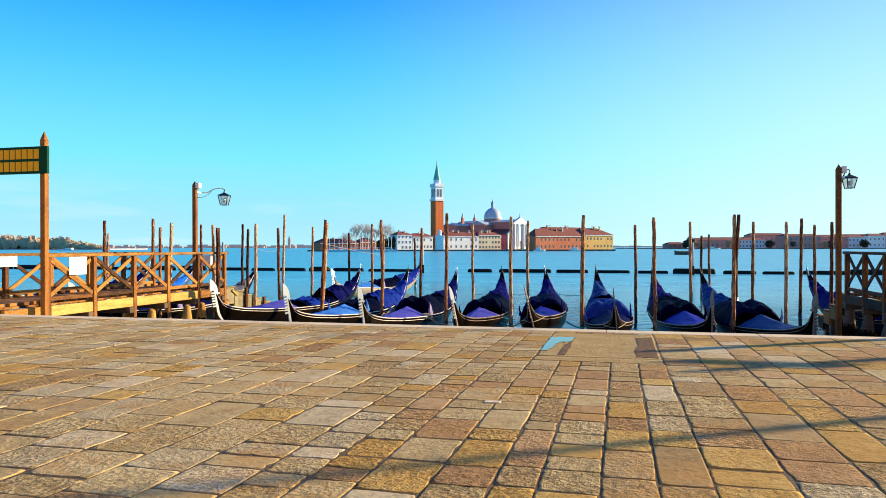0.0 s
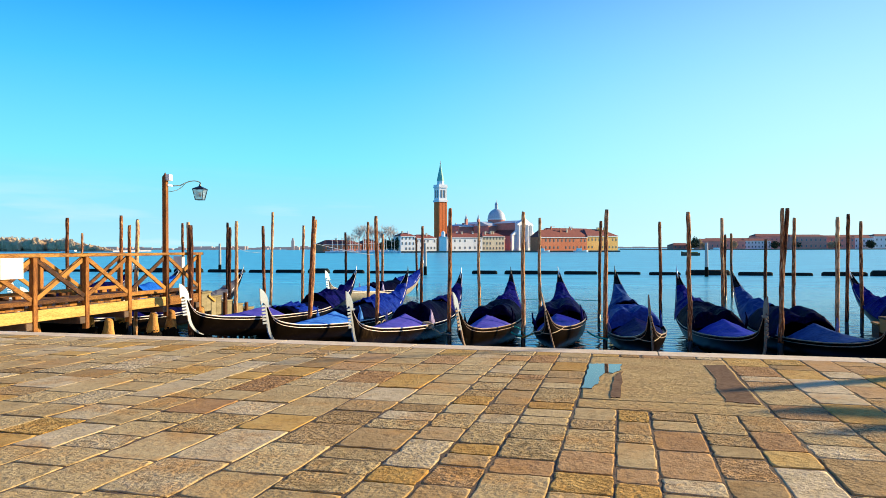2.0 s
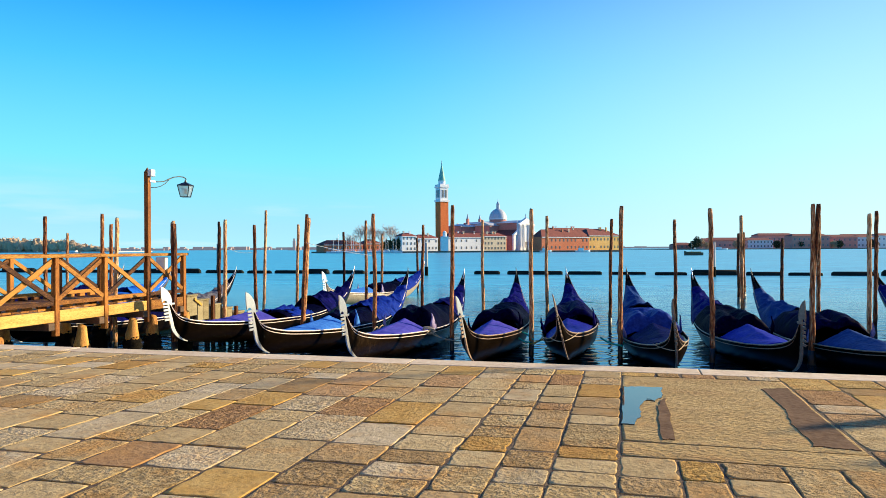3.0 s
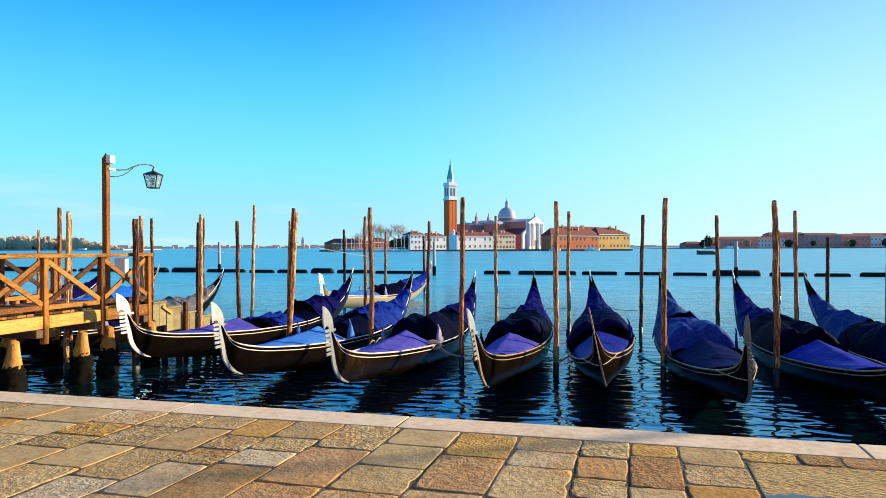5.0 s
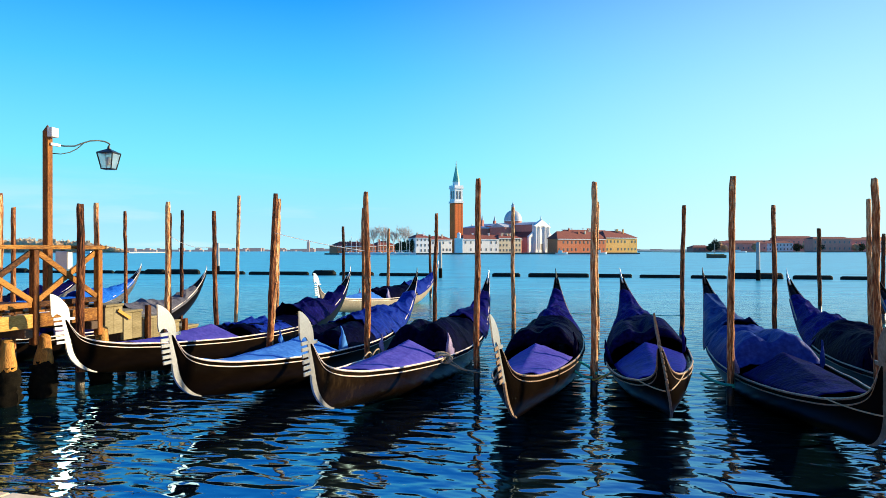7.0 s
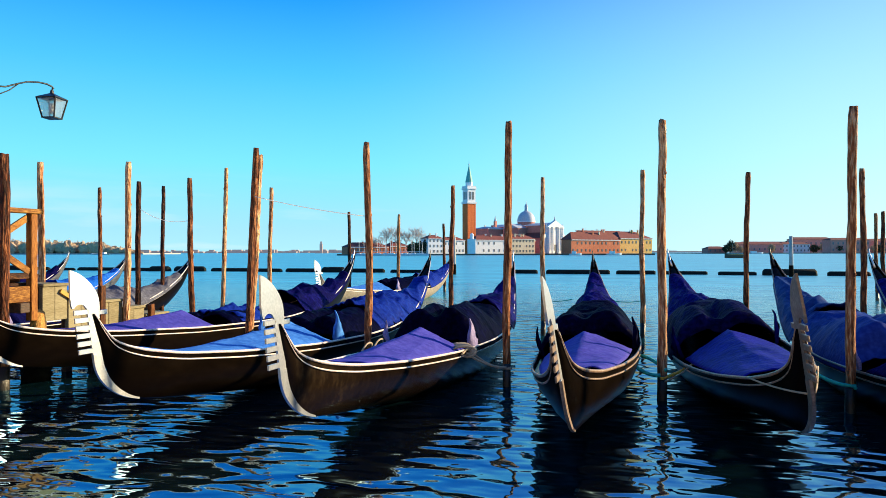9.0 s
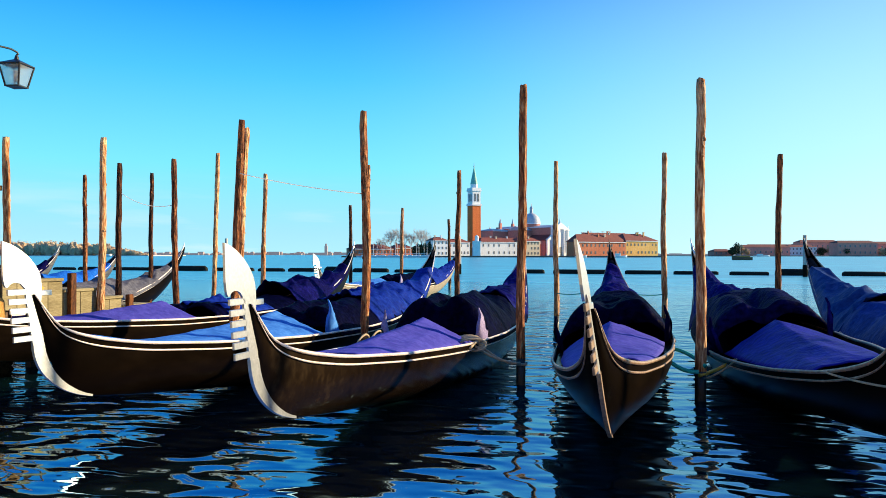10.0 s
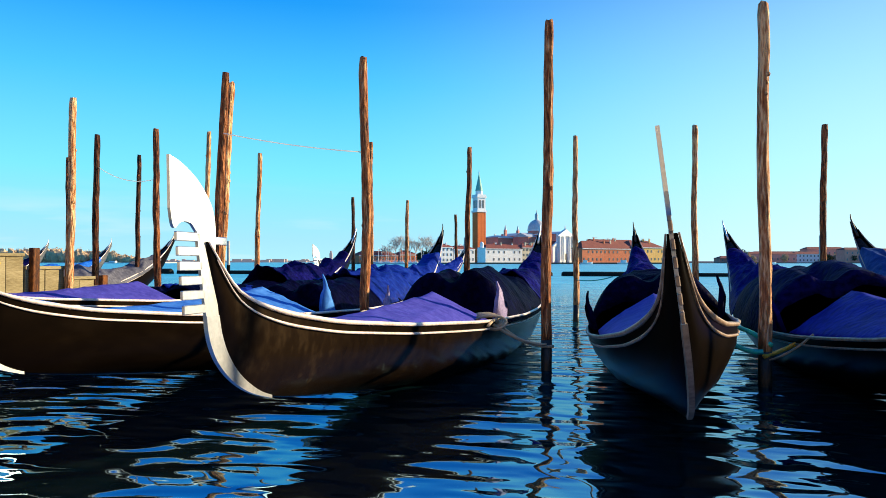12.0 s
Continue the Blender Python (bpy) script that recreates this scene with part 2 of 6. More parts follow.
M_tarp_light = material("light blue boat cover", [(0.025, 0.11, 0.42), (0.045, 0.18, 0.56), (0.08, 0.26, 0.68)], 0.6, spec=0.03, grain=1.6, bump=0.3, bump_scale=2)
M_tarp_slate = material("dull blue seat cover", [(0.006, 0.018, 0.11), (0.013, 0.034, 0.19), (0.024, 0.06, 0.28)], 0.5, spec=0.02, grain=1.8, bump=0.5, bump_scale=2)
M_tarp_teal = material("slate blue boat cover", [(0.008, 0.026, 0.10), (0.018, 0.048, 0.17), (0.036, 0.085, 0.25)], 0.5, spec=0.02, grain=1.8, bump=0.5, bump_scale=2)
M_rope = material("hemp rope", [(0.35, 0.26, 0.15), (0.55, 0.43, 0.28)], 0.9, grain=30, bump=0.5)
M_rope_green = material("green nylon rope", [(0.01, 0.42, 0.30), (0.03, 0.60, 0.45)], 0.6, grain=30, bump=0.5)
M_rope_yellow = material("yellow nylon rope", [(0.60, 0.36, 0.03), (0.75, 0.5, 0.07)], 0.6, grain=30, bump=0.5)
M_rope_white = material("white cord", [(0.8, 0.8, 0.78), (0.92, 0.92, 0.90)], 0.7, grain=30, bump=0.3)
n, l = M_rope_white.node_tree.nodes, M_rope_white.node_tree.links
thin, both = n.new("ShaderNodeBsdfTranslucent"), n.new("ShaderNodeMixShader")
thin.inputs["Color"].default_value = (0.95, 0.95, 0.92, 1)
both.inputs[0].default_value = 0.6
l.new(n["Principled BSDF"].outputs[0], both.inputs[1])
l.new(thin.outputs[0], both.inputs[2])
l.new(both.outputs[0], n["Material Output"].inputs["Surface"])
M_black_metal = material("black painted metal", [(0.012, 0.012, 0.013), (0.03, 0.03, 0.03)], 0.4, metal=0.3, grain=12, bump=0.2)
M_white_box = material("white enamel", [(0.70, 0.70, 0.68), (0.82, 0.82, 0.80)], 0.45, grain=5, bump=0.05)
M_lamp_glass = material("frosted lantern glass", [(0.85, 0.85, 0.83), (0.95, 0.95, 0.93)], 0.35, grain=8)
M_lamp_glass.node_tree.nodes["Principled BSDF"].inputs["Transmission Weight"].default_value = 0.9
M_lamp_glass.node_tree.nodes["Principled BSDF"].inputs["IOR"].default_value = 1.15
M_sign_green = material("green sign board", [(0.004, 0.045, 0.022), (0.008, 0.07, 0.035)], 0.7, spec=0.08, grain=4, bump=0.05)
M_sign_yellow = material("yellow lettering paint", [(0.86, 0.40, 0.015), (0.95, 0.50, 0.025)], 0.7, spec=0.1, grain=8)
M_curb = material("white edge stone", [(0.54, 0.40, 0.245), (0.70, 0.545, 0.355), (0.79, 0.645, 0.455)], 0.8, spec=0.12, grain=2.2, bump=0.35, vary=0.12)
SLABS = {
    "buff": [(0.344, 0.237, 0.102), (0.428, 0.307, 0.140), (0.493, 0.367, 0.181)],
    "ochre": [(0.372, 0.200, 0.047), (0.446, 0.265, 0.070), (0.502, 0.326, 0.107)],
    "reddish": [(0.307, 0.167, 0.067), (0.381, 0.221, 0.093), (0.437, 0.274, 0.126)],
    "grey": [(0.381, 0.288, 0.149), (0.465, 0.358, 0.200), (0.539, 0.428, 0.260)],
    "brown": [(0.260, 0.163, 0.063), (0.344, 0.225, 0.095), (0.409, 0.279, 0.130)],
}
M_slabs = [material(k + " trachyte slab", c, 0.85, spec=0.12, grain=5.5, bump=1.0, vary=0.30, fine=6, bump_scale=3.6, tone=0.22, uneven=True, pits=0.42, stain=(0.44, 0.225, 0.060)) for k, c in SLABS.items()]
M_slabs_far = [material(k + " trachyte paving", c, 0.85, spec=0.12, grain=5.5, bump=1.0, vary=0.30, fine=6, bump_scale=3.6, tone=0.22, uneven=True, island=True, pits=0.42, stain=(0.44, 0.225, 0.060)) for k, c in SLABS.items()]
M_joint = material("sandy joint", [(0.062, 0.034, 0.015), (0.15, 0.090, 0.040)], 0.9, grain=8, bump=0.8)
M_quay_wall = material("quay wall stone", [(0.05, 0.045, 0.035), (0.13, 0.11, 0.085), (0.22, 0.19, 0.15)], 0.8, grain=1.5, bump=0.8)
M_boom = material("tarred boom log", [(0.004, 0.006, 0.005), (0.010, 0.013, 0.011), (0.022, 0.026, 0.02)], 0.7, spec=0.08, grain=1.5, bump=0.4)
M_mussel = material("black mussel crust", [(0.003, 0.003, 0.0025), (0.008, 0.007, 0.005), (0.02, 0.015, 0.01)], 0.9, spec=0.05, grain=12, bump=1.0)
M_post_grey = material("weathered pale post", [(0.30, 0.28, 0.25), (0.52, 0.50, 0.46)], 0.8, grain=3, bump=0.4)
M_brick = material("red brick wall", [(0.48, 0.125, 0.055), (0.60, 0.175, 0.080), (0.68, 0.24, 0.12)], 0.85, grain=0.12, vary=0.1, fine=10)
M_brick_tower = material("orange brick shaft", [(0.60, 0.118, 0.024), (0.74, 0.162, 0.034), (0.82, 0.22, 0.052)], 0.85, grain=0.12, fine=10)
M_palace = material("warm palace stone", [(0.50, 0.38, 0.26), (0.62, 0.49, 0.35), (0.70, 0.57, 0.42)], 0.85, grain=0.3, bump=0.3)
M_roof = material("terracotta roof", [(0.15, 0.034, 0.027), (0.22, 0.052, 0.038), (0.29, 0.078, 0.053)], 0.85, grain=0.2, vary=0.15, fine=10)
M_lead = material("lead roof", [(0.30, 0.34, 0.40), (0.42, 0.46, 0.52), (0.52, 0.56, 0.62)], 0.6, grain=0.15, fine=8)
M_white = material("white stone facade", [(0.66, 0.67, 0.68), (0.78, 0.79, 0.80), (0.85, 0.86, 0.87)], 0.8, grain=0.1, fine=10)
M_cream = material("cream plaster", [(0.55, 0.46, 0.32), (0.68, 0.58, 0.42), (0.76, 0.68, 0.52)], 0.85, grain=0.1, fine=10)
M_ochre = material("ochre plaster", [(0.60, 0.30, 0.07), (0.72, 0.40, 0.11), (0.80, 0.48, 0.17)], 0.85, grain=0.1, fine=10)
M_copper = material("green copper spire", [(0.10, 0.32, 0.26), (0.16, 0.44, 0.36), (0.22, 0.52, 0.44)], 0.6, grain=0.3, fine=8)
M_window = material("dark window", [(0.11, 0.115, 0.12), (0.19, 0.19, 0.19)], 0.3, grain=1.0)
# distance haze is put into these two pale base colours
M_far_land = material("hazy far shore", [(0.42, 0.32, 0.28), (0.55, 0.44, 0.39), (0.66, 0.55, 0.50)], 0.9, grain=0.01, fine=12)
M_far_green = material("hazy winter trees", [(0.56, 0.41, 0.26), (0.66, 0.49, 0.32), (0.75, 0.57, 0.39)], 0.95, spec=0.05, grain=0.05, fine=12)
M_haze_glow = material("town with haze glow", [(0.24, 0.17, 0.16), (0.34, 0.25, 0.24)], 0.9, grain=0.01, fine=12)
# haze over the far town and tower is put in as a faint glow
M_haze_glow.node_tree.nodes["Principled BSDF"].inputs["Emission Color"].default_value = (0.74, 0.60, 0.58, 1)
M_haze_glow.node_tree.nodes["Principled BSDF"].inputs["Emission Strength"].default_value = 0.11
# far brick lightened and pinked: haze and skylit shade are in the colour
M_brick_far = material("pink hazed brick wall", [(0.48, 0.17, 0.13), (0.56, 0.21, 0.165), (0.64, 0.28, 0.22)], 0.85, grain=0.12, vary=0.1, fine=10)
M_brick_shade = material("haze-pale pink brick wall", [(0.72, 0.235, 0.185), (0.84, 0.30, 0.24), (0.90, 0.39, 0.32)], 0.85, grain=0.05, vary=0.3, fine=10)
M_twig = material("bare twigs", [(0.50, 0.42, 0.38), (0.66, 0.58, 0.53)], 0.9, grain=0.3)
M_leaf_dark = material("dark evergreen leaves", [(0.020, 0.035, 0.012), (0.045, 0.060, 0.022), (0.075, 0.085, 0.035)], 0.8, grain=0.3)

# water: deep and clear near the quay, ruffled and sky-tinted in colour farther out
for m in (M_far_green, M_leaf_dark, M_twig):  # thin leaves and twigs let light through
    n, l = m.node_tree.nodes, m.node_tree.links
    thin, blend = n.new("ShaderNodeBsdfTranslucent"), n.new("ShaderNodeMixShader")
    blend.inputs[0].default_value = 0.3
    l.new(n["Principled BSDF"].inputs["Base Color"].links[0].from_socket, thin.inputs["Color"])
    l.new(n["Principled BSDF"].outputs[0], blend.inputs[1])
    l.new(thin.outputs[0], blend.inputs[2])
    l.new(blend.outputs[0], n["Material Output"].inputs["Surface"])

M_water = bpy.data.materials.new("lagoon water")
M_water.use_nodes = True
n, l = M_water.node_tree.nodes, M_water.node_tree.links
b = n["Principled BSDF"]
b.inputs["Base Color"].default_value = (0.004, 0.030, 0.055, 1)
b.inputs["IOR"].default_value = 3.1
b.inputs["Specular Tint"].default_value = (0.45, 0.75, 0.95, 1)
geo = n.new("ShaderNodeNewGeometry")
sep = n.new("ShaderNodeSeparateXYZ")
l.new(geo.outputs["Position"], sep.inputs[0])
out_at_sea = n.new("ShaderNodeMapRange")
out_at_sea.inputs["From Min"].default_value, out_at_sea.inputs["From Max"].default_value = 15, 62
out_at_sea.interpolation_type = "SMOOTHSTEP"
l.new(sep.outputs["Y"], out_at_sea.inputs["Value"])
rough = n.new("ShaderNodeMapRange")
rough.inputs["To Min"].default_value, rough.inputs["To Max"].default_value = 0.03, 0.30
l.new(out_at_sea.outputs[0], rough.inputs["Value"])
l.new(rough.outputs[0], b.inputs["Roughness"])
# far out, streaky pale cyan in the base colour stands in for reflected sky
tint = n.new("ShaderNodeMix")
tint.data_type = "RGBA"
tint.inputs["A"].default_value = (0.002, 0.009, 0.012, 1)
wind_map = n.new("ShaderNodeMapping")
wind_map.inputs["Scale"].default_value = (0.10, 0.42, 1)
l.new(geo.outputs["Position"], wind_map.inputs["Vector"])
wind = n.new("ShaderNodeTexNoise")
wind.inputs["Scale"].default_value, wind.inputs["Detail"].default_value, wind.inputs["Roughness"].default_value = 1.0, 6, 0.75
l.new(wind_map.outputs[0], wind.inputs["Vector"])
far_sheen = n.new("ShaderNodeValToRGB")
for e, (p, c) in zip(far_sheen.color_ramp.elements, ((0.40, (0.010, 0.205, 0.338, 1)), (0.60, (0.078, 0.51, 0.655, 1)))):
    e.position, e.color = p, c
chop_map = n.new("ShaderNodeMapping")
chop_map.inputs["Scale"].default_value = (0.55, 1.9, 1)
l.new(geo.outputs["Position"], chop_map.inputs["Vector"])
chop = n.new("ShaderNodeTexNoise")
chop.inputs["Scale"].default_value, chop.inputs["Detail"].default_value = 1.0, 4
l.new(chop_map.outputs[0], chop.inputs["Vector"])
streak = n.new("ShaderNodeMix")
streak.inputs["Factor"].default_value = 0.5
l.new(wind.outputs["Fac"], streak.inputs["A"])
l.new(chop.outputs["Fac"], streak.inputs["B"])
l.new(streak.outputs["Result"], far_sheen.inputs["Fac"])
l.new(far_sheen.outputs["Color"], tint.inputs["B"])
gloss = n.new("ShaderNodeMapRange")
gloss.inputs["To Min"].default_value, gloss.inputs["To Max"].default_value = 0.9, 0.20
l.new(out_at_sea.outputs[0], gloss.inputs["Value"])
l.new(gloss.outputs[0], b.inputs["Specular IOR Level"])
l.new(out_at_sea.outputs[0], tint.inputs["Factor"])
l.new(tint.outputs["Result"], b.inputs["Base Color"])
mp = n.new("ShaderNodeMapping")
mp.inputs["Rotation"].default_value = (0, 0, radians(-12))
mp.inputs["Scale"].default_value = (0.75, 1.35, 1)
l.new(geo.outputs["Position"], mp.inputs["Vector"])
swell, ripple = n.new("ShaderNodeTexNoise"), n.new("ShaderNodeTexNoise")
swell.inputs["Scale"].default_value, ripple.inputs["Scale"].default_value = 2.4, 8.0
swell.inputs["Detail"].default_value, ripple.inputs["Detail"].default_value = 0.4, 0
swell.inputs["Distortion"].default_value = 0.6
l.new(mp.outputs[0], swell.inputs["Vector"])
l.new(mp.outputs[0], ripple.inputs["Vector"])
mixw = n.new("ShaderNodeMath")
mixw.operation = "MULTIPLY_ADD"
mixw.inputs[1].default_value = 0.12
l.new(ripple.outputs["Fac"], mixw.inputs[0])
l.new(swell.outputs["Fac"], mixw.inputs[2])
bp = n.new("ShaderNodeBump")
bp.inputs["Distance"].default_value = 0.14
bp.inputs["Strength"].default_value = 0.36
l.new(mixw.outputs[0], bp.inputs["Height"])
l.new(bp.outputs["Normal"], b.inputs["Normal"])

M_hatch = material("smooth worn hatch stone", [(0.31, 0.195, 0.072), (0.45, 0.310, 0.125), (0.55, 0.40, 0.185)], 0.85, spec=0.12, grain=2.6, bump=1.0, fine=10, stretch=(0.8, 1.7, 1), bump_scale=2.6, stain=(0.34, 0.19, 0.065), tone=0.3)
M_wet = material("damp brown stone", [(0.115, 0.066, 0.034), (0.175, 0.105, 0.056), (0.24, 0.150, 0.082)], 0.7, grain=3, bump=0.5, spec=0.03)
M_puddle = material("wet stone with standing water", [(0.035, 0.024, 0.016), (0.08, 0.055, 0.035)], 0.03, grain=2, spec=0.6)


# ---- helpers for meshes ----
def mesh_of(bm, name, mat, smooth=False):
    bmesh.ops.recalc_face_normals(bm, faces=bm.faces)
    me = bpy.data.meshes.new(name)
    bm.to_mesh(me)
    bm.free()
    me.materials.append(mat)
    if smooth:
        for p in me.polygons:
            p.use_smooth = True
    return me


def part(name, bm, mat, parent=None, label="", smooth=False):
    """One mesh object under a thing or part."""
    ob = new(name, mesh_of(bm, name, mat, smooth))
    if parent:
        ob.parent = parent
    return tagged(ob, label)


def thing(name, m, label, category, group="", kind=""):
    ob = new(name)
    ob.empty_display_size = 0.3
    ob.matrix_world = m
    return tagged(ob, label, category, group, kind)


def box(bm, x0, x1, y0, y1, z0, z1, bevel=0.0, turn=None):
    r = bmesh.ops.create_cube(bm, size=1.0, matrix=Matrix.Translation(((x0 + x1) / 2, (y0 + y1) / 2, (z0 + z1) / 2)) @ Matrix.Diagonal((x1 - x0, y1 - y0, z1 - z0, 1)))
    vs = r["verts"]
    if bevel:
        es = {e for v in vs for e in v.link_edges}
        r = bmesh.ops.bevel(bm, geom=list(es), offset=bevel, segments=1, affect="EDGES")
        vs = list({v for f in r["faces"] for v in f.verts} | {v for v in vs if v.is_valid})
    if turn:
        bmesh.ops.transform(bm, matrix=turn, verts=vs)
    return bm


def bar(bm, a, c, w, h, up=(0, 0, 1)):
    """A squared timber from a to c, w wide and h high."""
    a, c = Vector(a), Vector(c)
    d = (c - a).normalized()
    side = d.cross(Vector(up)).normalized()
    top = side.cross(d)
    vs = [bm.verts.new(p + side * sx * w / 2 + top * sz * h / 2) for p in (a, c) for sx, sz in ((-1, -1), (1, -1), (1, 1), (-1, 1))]
    for q in ((0, 1, 2, 3), (4, 5, 6, 7), (0, 1, 5, 4), (1, 2, 6, 5), (2, 3, 7, 6), (3, 0, 4, 7)):
        bm.faces.new([vs[i] for i in q])
    return bm


def tube(bm, pts, radii, sides=8, squash=1.0):
    """A round rod through the points."""
    pts = [Vector(p) for p in pts]
    rings = []
    ref = None
    for i, p in enumerate(pts):
        d = (pts[min(i + 1, len(pts) - 1)] - pts[max(i - 1, 0)]).normalized()
        if ref is None:
            ref = Vector((1, 0, 0)) if abs(d.x) < 0.9 else Vector((0, 1, 0))
        s = d.cross(ref).normalized()
        ref = s.cross(d).normalized()
        r = radii[i] if hasattr(radii, "__len__") else radii
        rings.append([bm.verts.new(p + (ref * math.cos(k * math.tau / sides) + s * squash * math.sin(k * math.tau / sides)) * r) for k in range(sides)])
    for a, c in zip(rings, rings[1:]):
        for k in range(sides):
            bm.faces.new((a[k], a[(k + 1) % sides], c[(k + 1) % sides], c[k]))
    bm.faces.new(rings[0])
    bm.faces.new(rings[-1])
    return bm


def sheet(bm, rows):
    """A surface through rows of points."""
    vs = [[bm.verts.new(p) for p in r] for r in rows]
    for a, c in zip(vs, vs[1:]):
        for k in range(len(a) - 1):
            bm.faces.new((a[k], a[k + 1], c[k + 1], c[k]))
    return vs


def plate(bm, outline, t, axis="x"):
    """A flat plate of thickness t, its outline given as (y, z) and pushed along x."""
    a = [bm.verts.new((-t / 2, y, z)) for y, z in outline]
    c = [bm.verts.new((t / 2, y, z)) for y, z in outline]
    bm.faces.new(a)
    bm.faces.new(c[::-1])
    for i in range(len(a)):
        j = (i + 1) % len(a)
        bm.faces.new((a[i], a[j], c[j], c[i]))
    return bm


def sag(a, c, drop, n=10):
    a, c = Vector(a), Vector(c)
    return [a.lerp(c, i / n) - Vector((0, 0, drop * 4 * (i / n) * (1 - i / n))) for i in range(n + 1)]


# ---- water and quay ----
bm = bmesh.new()
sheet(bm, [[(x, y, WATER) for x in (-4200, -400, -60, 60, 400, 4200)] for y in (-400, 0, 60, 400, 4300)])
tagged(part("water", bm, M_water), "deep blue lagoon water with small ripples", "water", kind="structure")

EDGE = 10.40
SLOPE = 0.01


def quay_z(y):
    return 0.03 + SLOPE * (EDGE - y)


bm = bmesh.new()
prof = [(-60, WATER - 1), (EDGE - 0.02, WATER - 1), (EDGE - 0.02, quay_z(EDGE) - 0.005), (-60, quay_z(-60) - 0.005)]
for x in (-70, 70):
    for y, z in prof:
        bm.verts.new((x, y, z))
bm.verts.ensure_lookup_table()
v = bm.verts
bm.faces.new(v[0:4])
bm.faces.new(v[4:8])
for i in range(4):
    j = (i + 1) % 4
    bm.faces.new((v[i], v[j], v[4 + j], v[4 + i]))
quay = tagged(part("quay_ground", bm, M_joint), "stone quay bed with sandy joints", "quay", kind="structure")
bm = bmesh.new()
box(bm, -70, 70, EDGE - 0.02, EDGE + 0.01, WATER - 1, quay_z(EDGE) - 0.2)
tagged(part("quay_wall", bm, M_quay_wall), "dark weathered stone quay wall down to the water", "quay wall", kind="structure")

# plain palace front that closes the quay behind the camera, facing the water
# unseen; added so that its warm stone bounces light onto the shaded sides
bm = bmesh.new()
box(bm, -75, 75, -31.0, -29.6, -0.5, 19.0)
box(bm, -75.3, 75.3, -31.2, -29.2, 19.0, 19.7)
box(bm, -75.1, 75.1, -29.6, -29.4, 9.2, 9.7)
tagged(part("wall_behind", bm, M_palace), "plain sunlit palace front of warm stone along the quay", "wall", kind="structure")

# ---- piles ----
def pile(x, y, top, r=0.06, lean=(0.0, 0.0), seed=0, group="mooring piles"):
    rnd = random.Random(seed)
    e = thing("mooring_pile", pose(x, y, WATER), "weathered brown wooden mooring pile standing in the lagoon", "pile", group)
    h = top - WATER
    zs = [-1.2, -0.4, 0.0, 0.32] + [0.32 + (h - 0.32) * k / 32 for k in range(1, 33)]
    bend = [(rnd.uniform(-1, 1), rnd.uniform(-1, 1)) for _ in range(3)]

    def centre(z):
        k = z / h
        wx = sum(bd[0] * math.sin((i + 1.3) * k * 3.1 + i) for i, bd in enumerate(bend)) * 0.009
        wy = sum(bd[1] * math.sin((i + 1.1) * k * 3.3 + i * 2) for i, bd in enumerate(bend)) * 0.009
        wx += 0.008 * noise.noise((seed * 3.1, z * 3.3, 0.5))
        return Vector((wx - lean[0] * (h - z), wy - lean[1] * (h - z), z))
    fix = centre(h)
    for name, sel, mat in (("wet_foot", [z for z in zs if z <= 0.33], M_pile_wet), ("shaft", [z for z in zs if z >= 0.31], M_pile)):
        bm = bmesh.new()
        sides, rings = 12, []
        for z in sel:
            rr = r * (1.06 - 0.16 * max(0, z) / h)
            c = centre(z) - Vector((fix.x, fix.y, 0))
            if z >= h - 0.001:
                rr *= 0.86
            rings.append([bm.verts.new(c + Vector((math.cos(k * math.tau / sides), math.sin(k * math.tau / sides), 0)) * rr * (1 + 0.24 * noise.noise((k * 0.9 + seed, z * 2.2, seed * 1.7)) + 0.14 * noise.noise((k * 2.3 + seed, z * 5, seed))) + Vector((0, 0, 0.03 * noise.noise((k * 0.7, seed, 3)) if z >= h - 0.001 else 0))) for k in range(sides)])
        for a, c in zip(rings, rings[1:]):
            for k in range(sides):
                bm.faces.new((a[k], a[(k + 1) % sides], c[(k + 1) % sides], c[k]))
        bm.faces.new(rings[0])
        bm.faces.new(rings[-1])
        if name == "shaft":
            for _ in range(rnd.randint(4, 7)):  # stubs of cut branches
                a, z = rnd.uniform(0, math.tau), rnd.uniform(0.5, h - 0.2)
                c = centre(z) - Vector((fix.x, fix.y, 0))
                o = Vector((math.cos(a), math.sin(a), 0.5))
                tube(bm, [c + o * r * 0.4, c + o * r * 0.85, c + o * r * 1.06], [0.034, 0.026, 0.010], 7)
        part(name, bm, mat, e, "dark wet foot of the pile" if name == "wet_foot" else "", True)
    return e


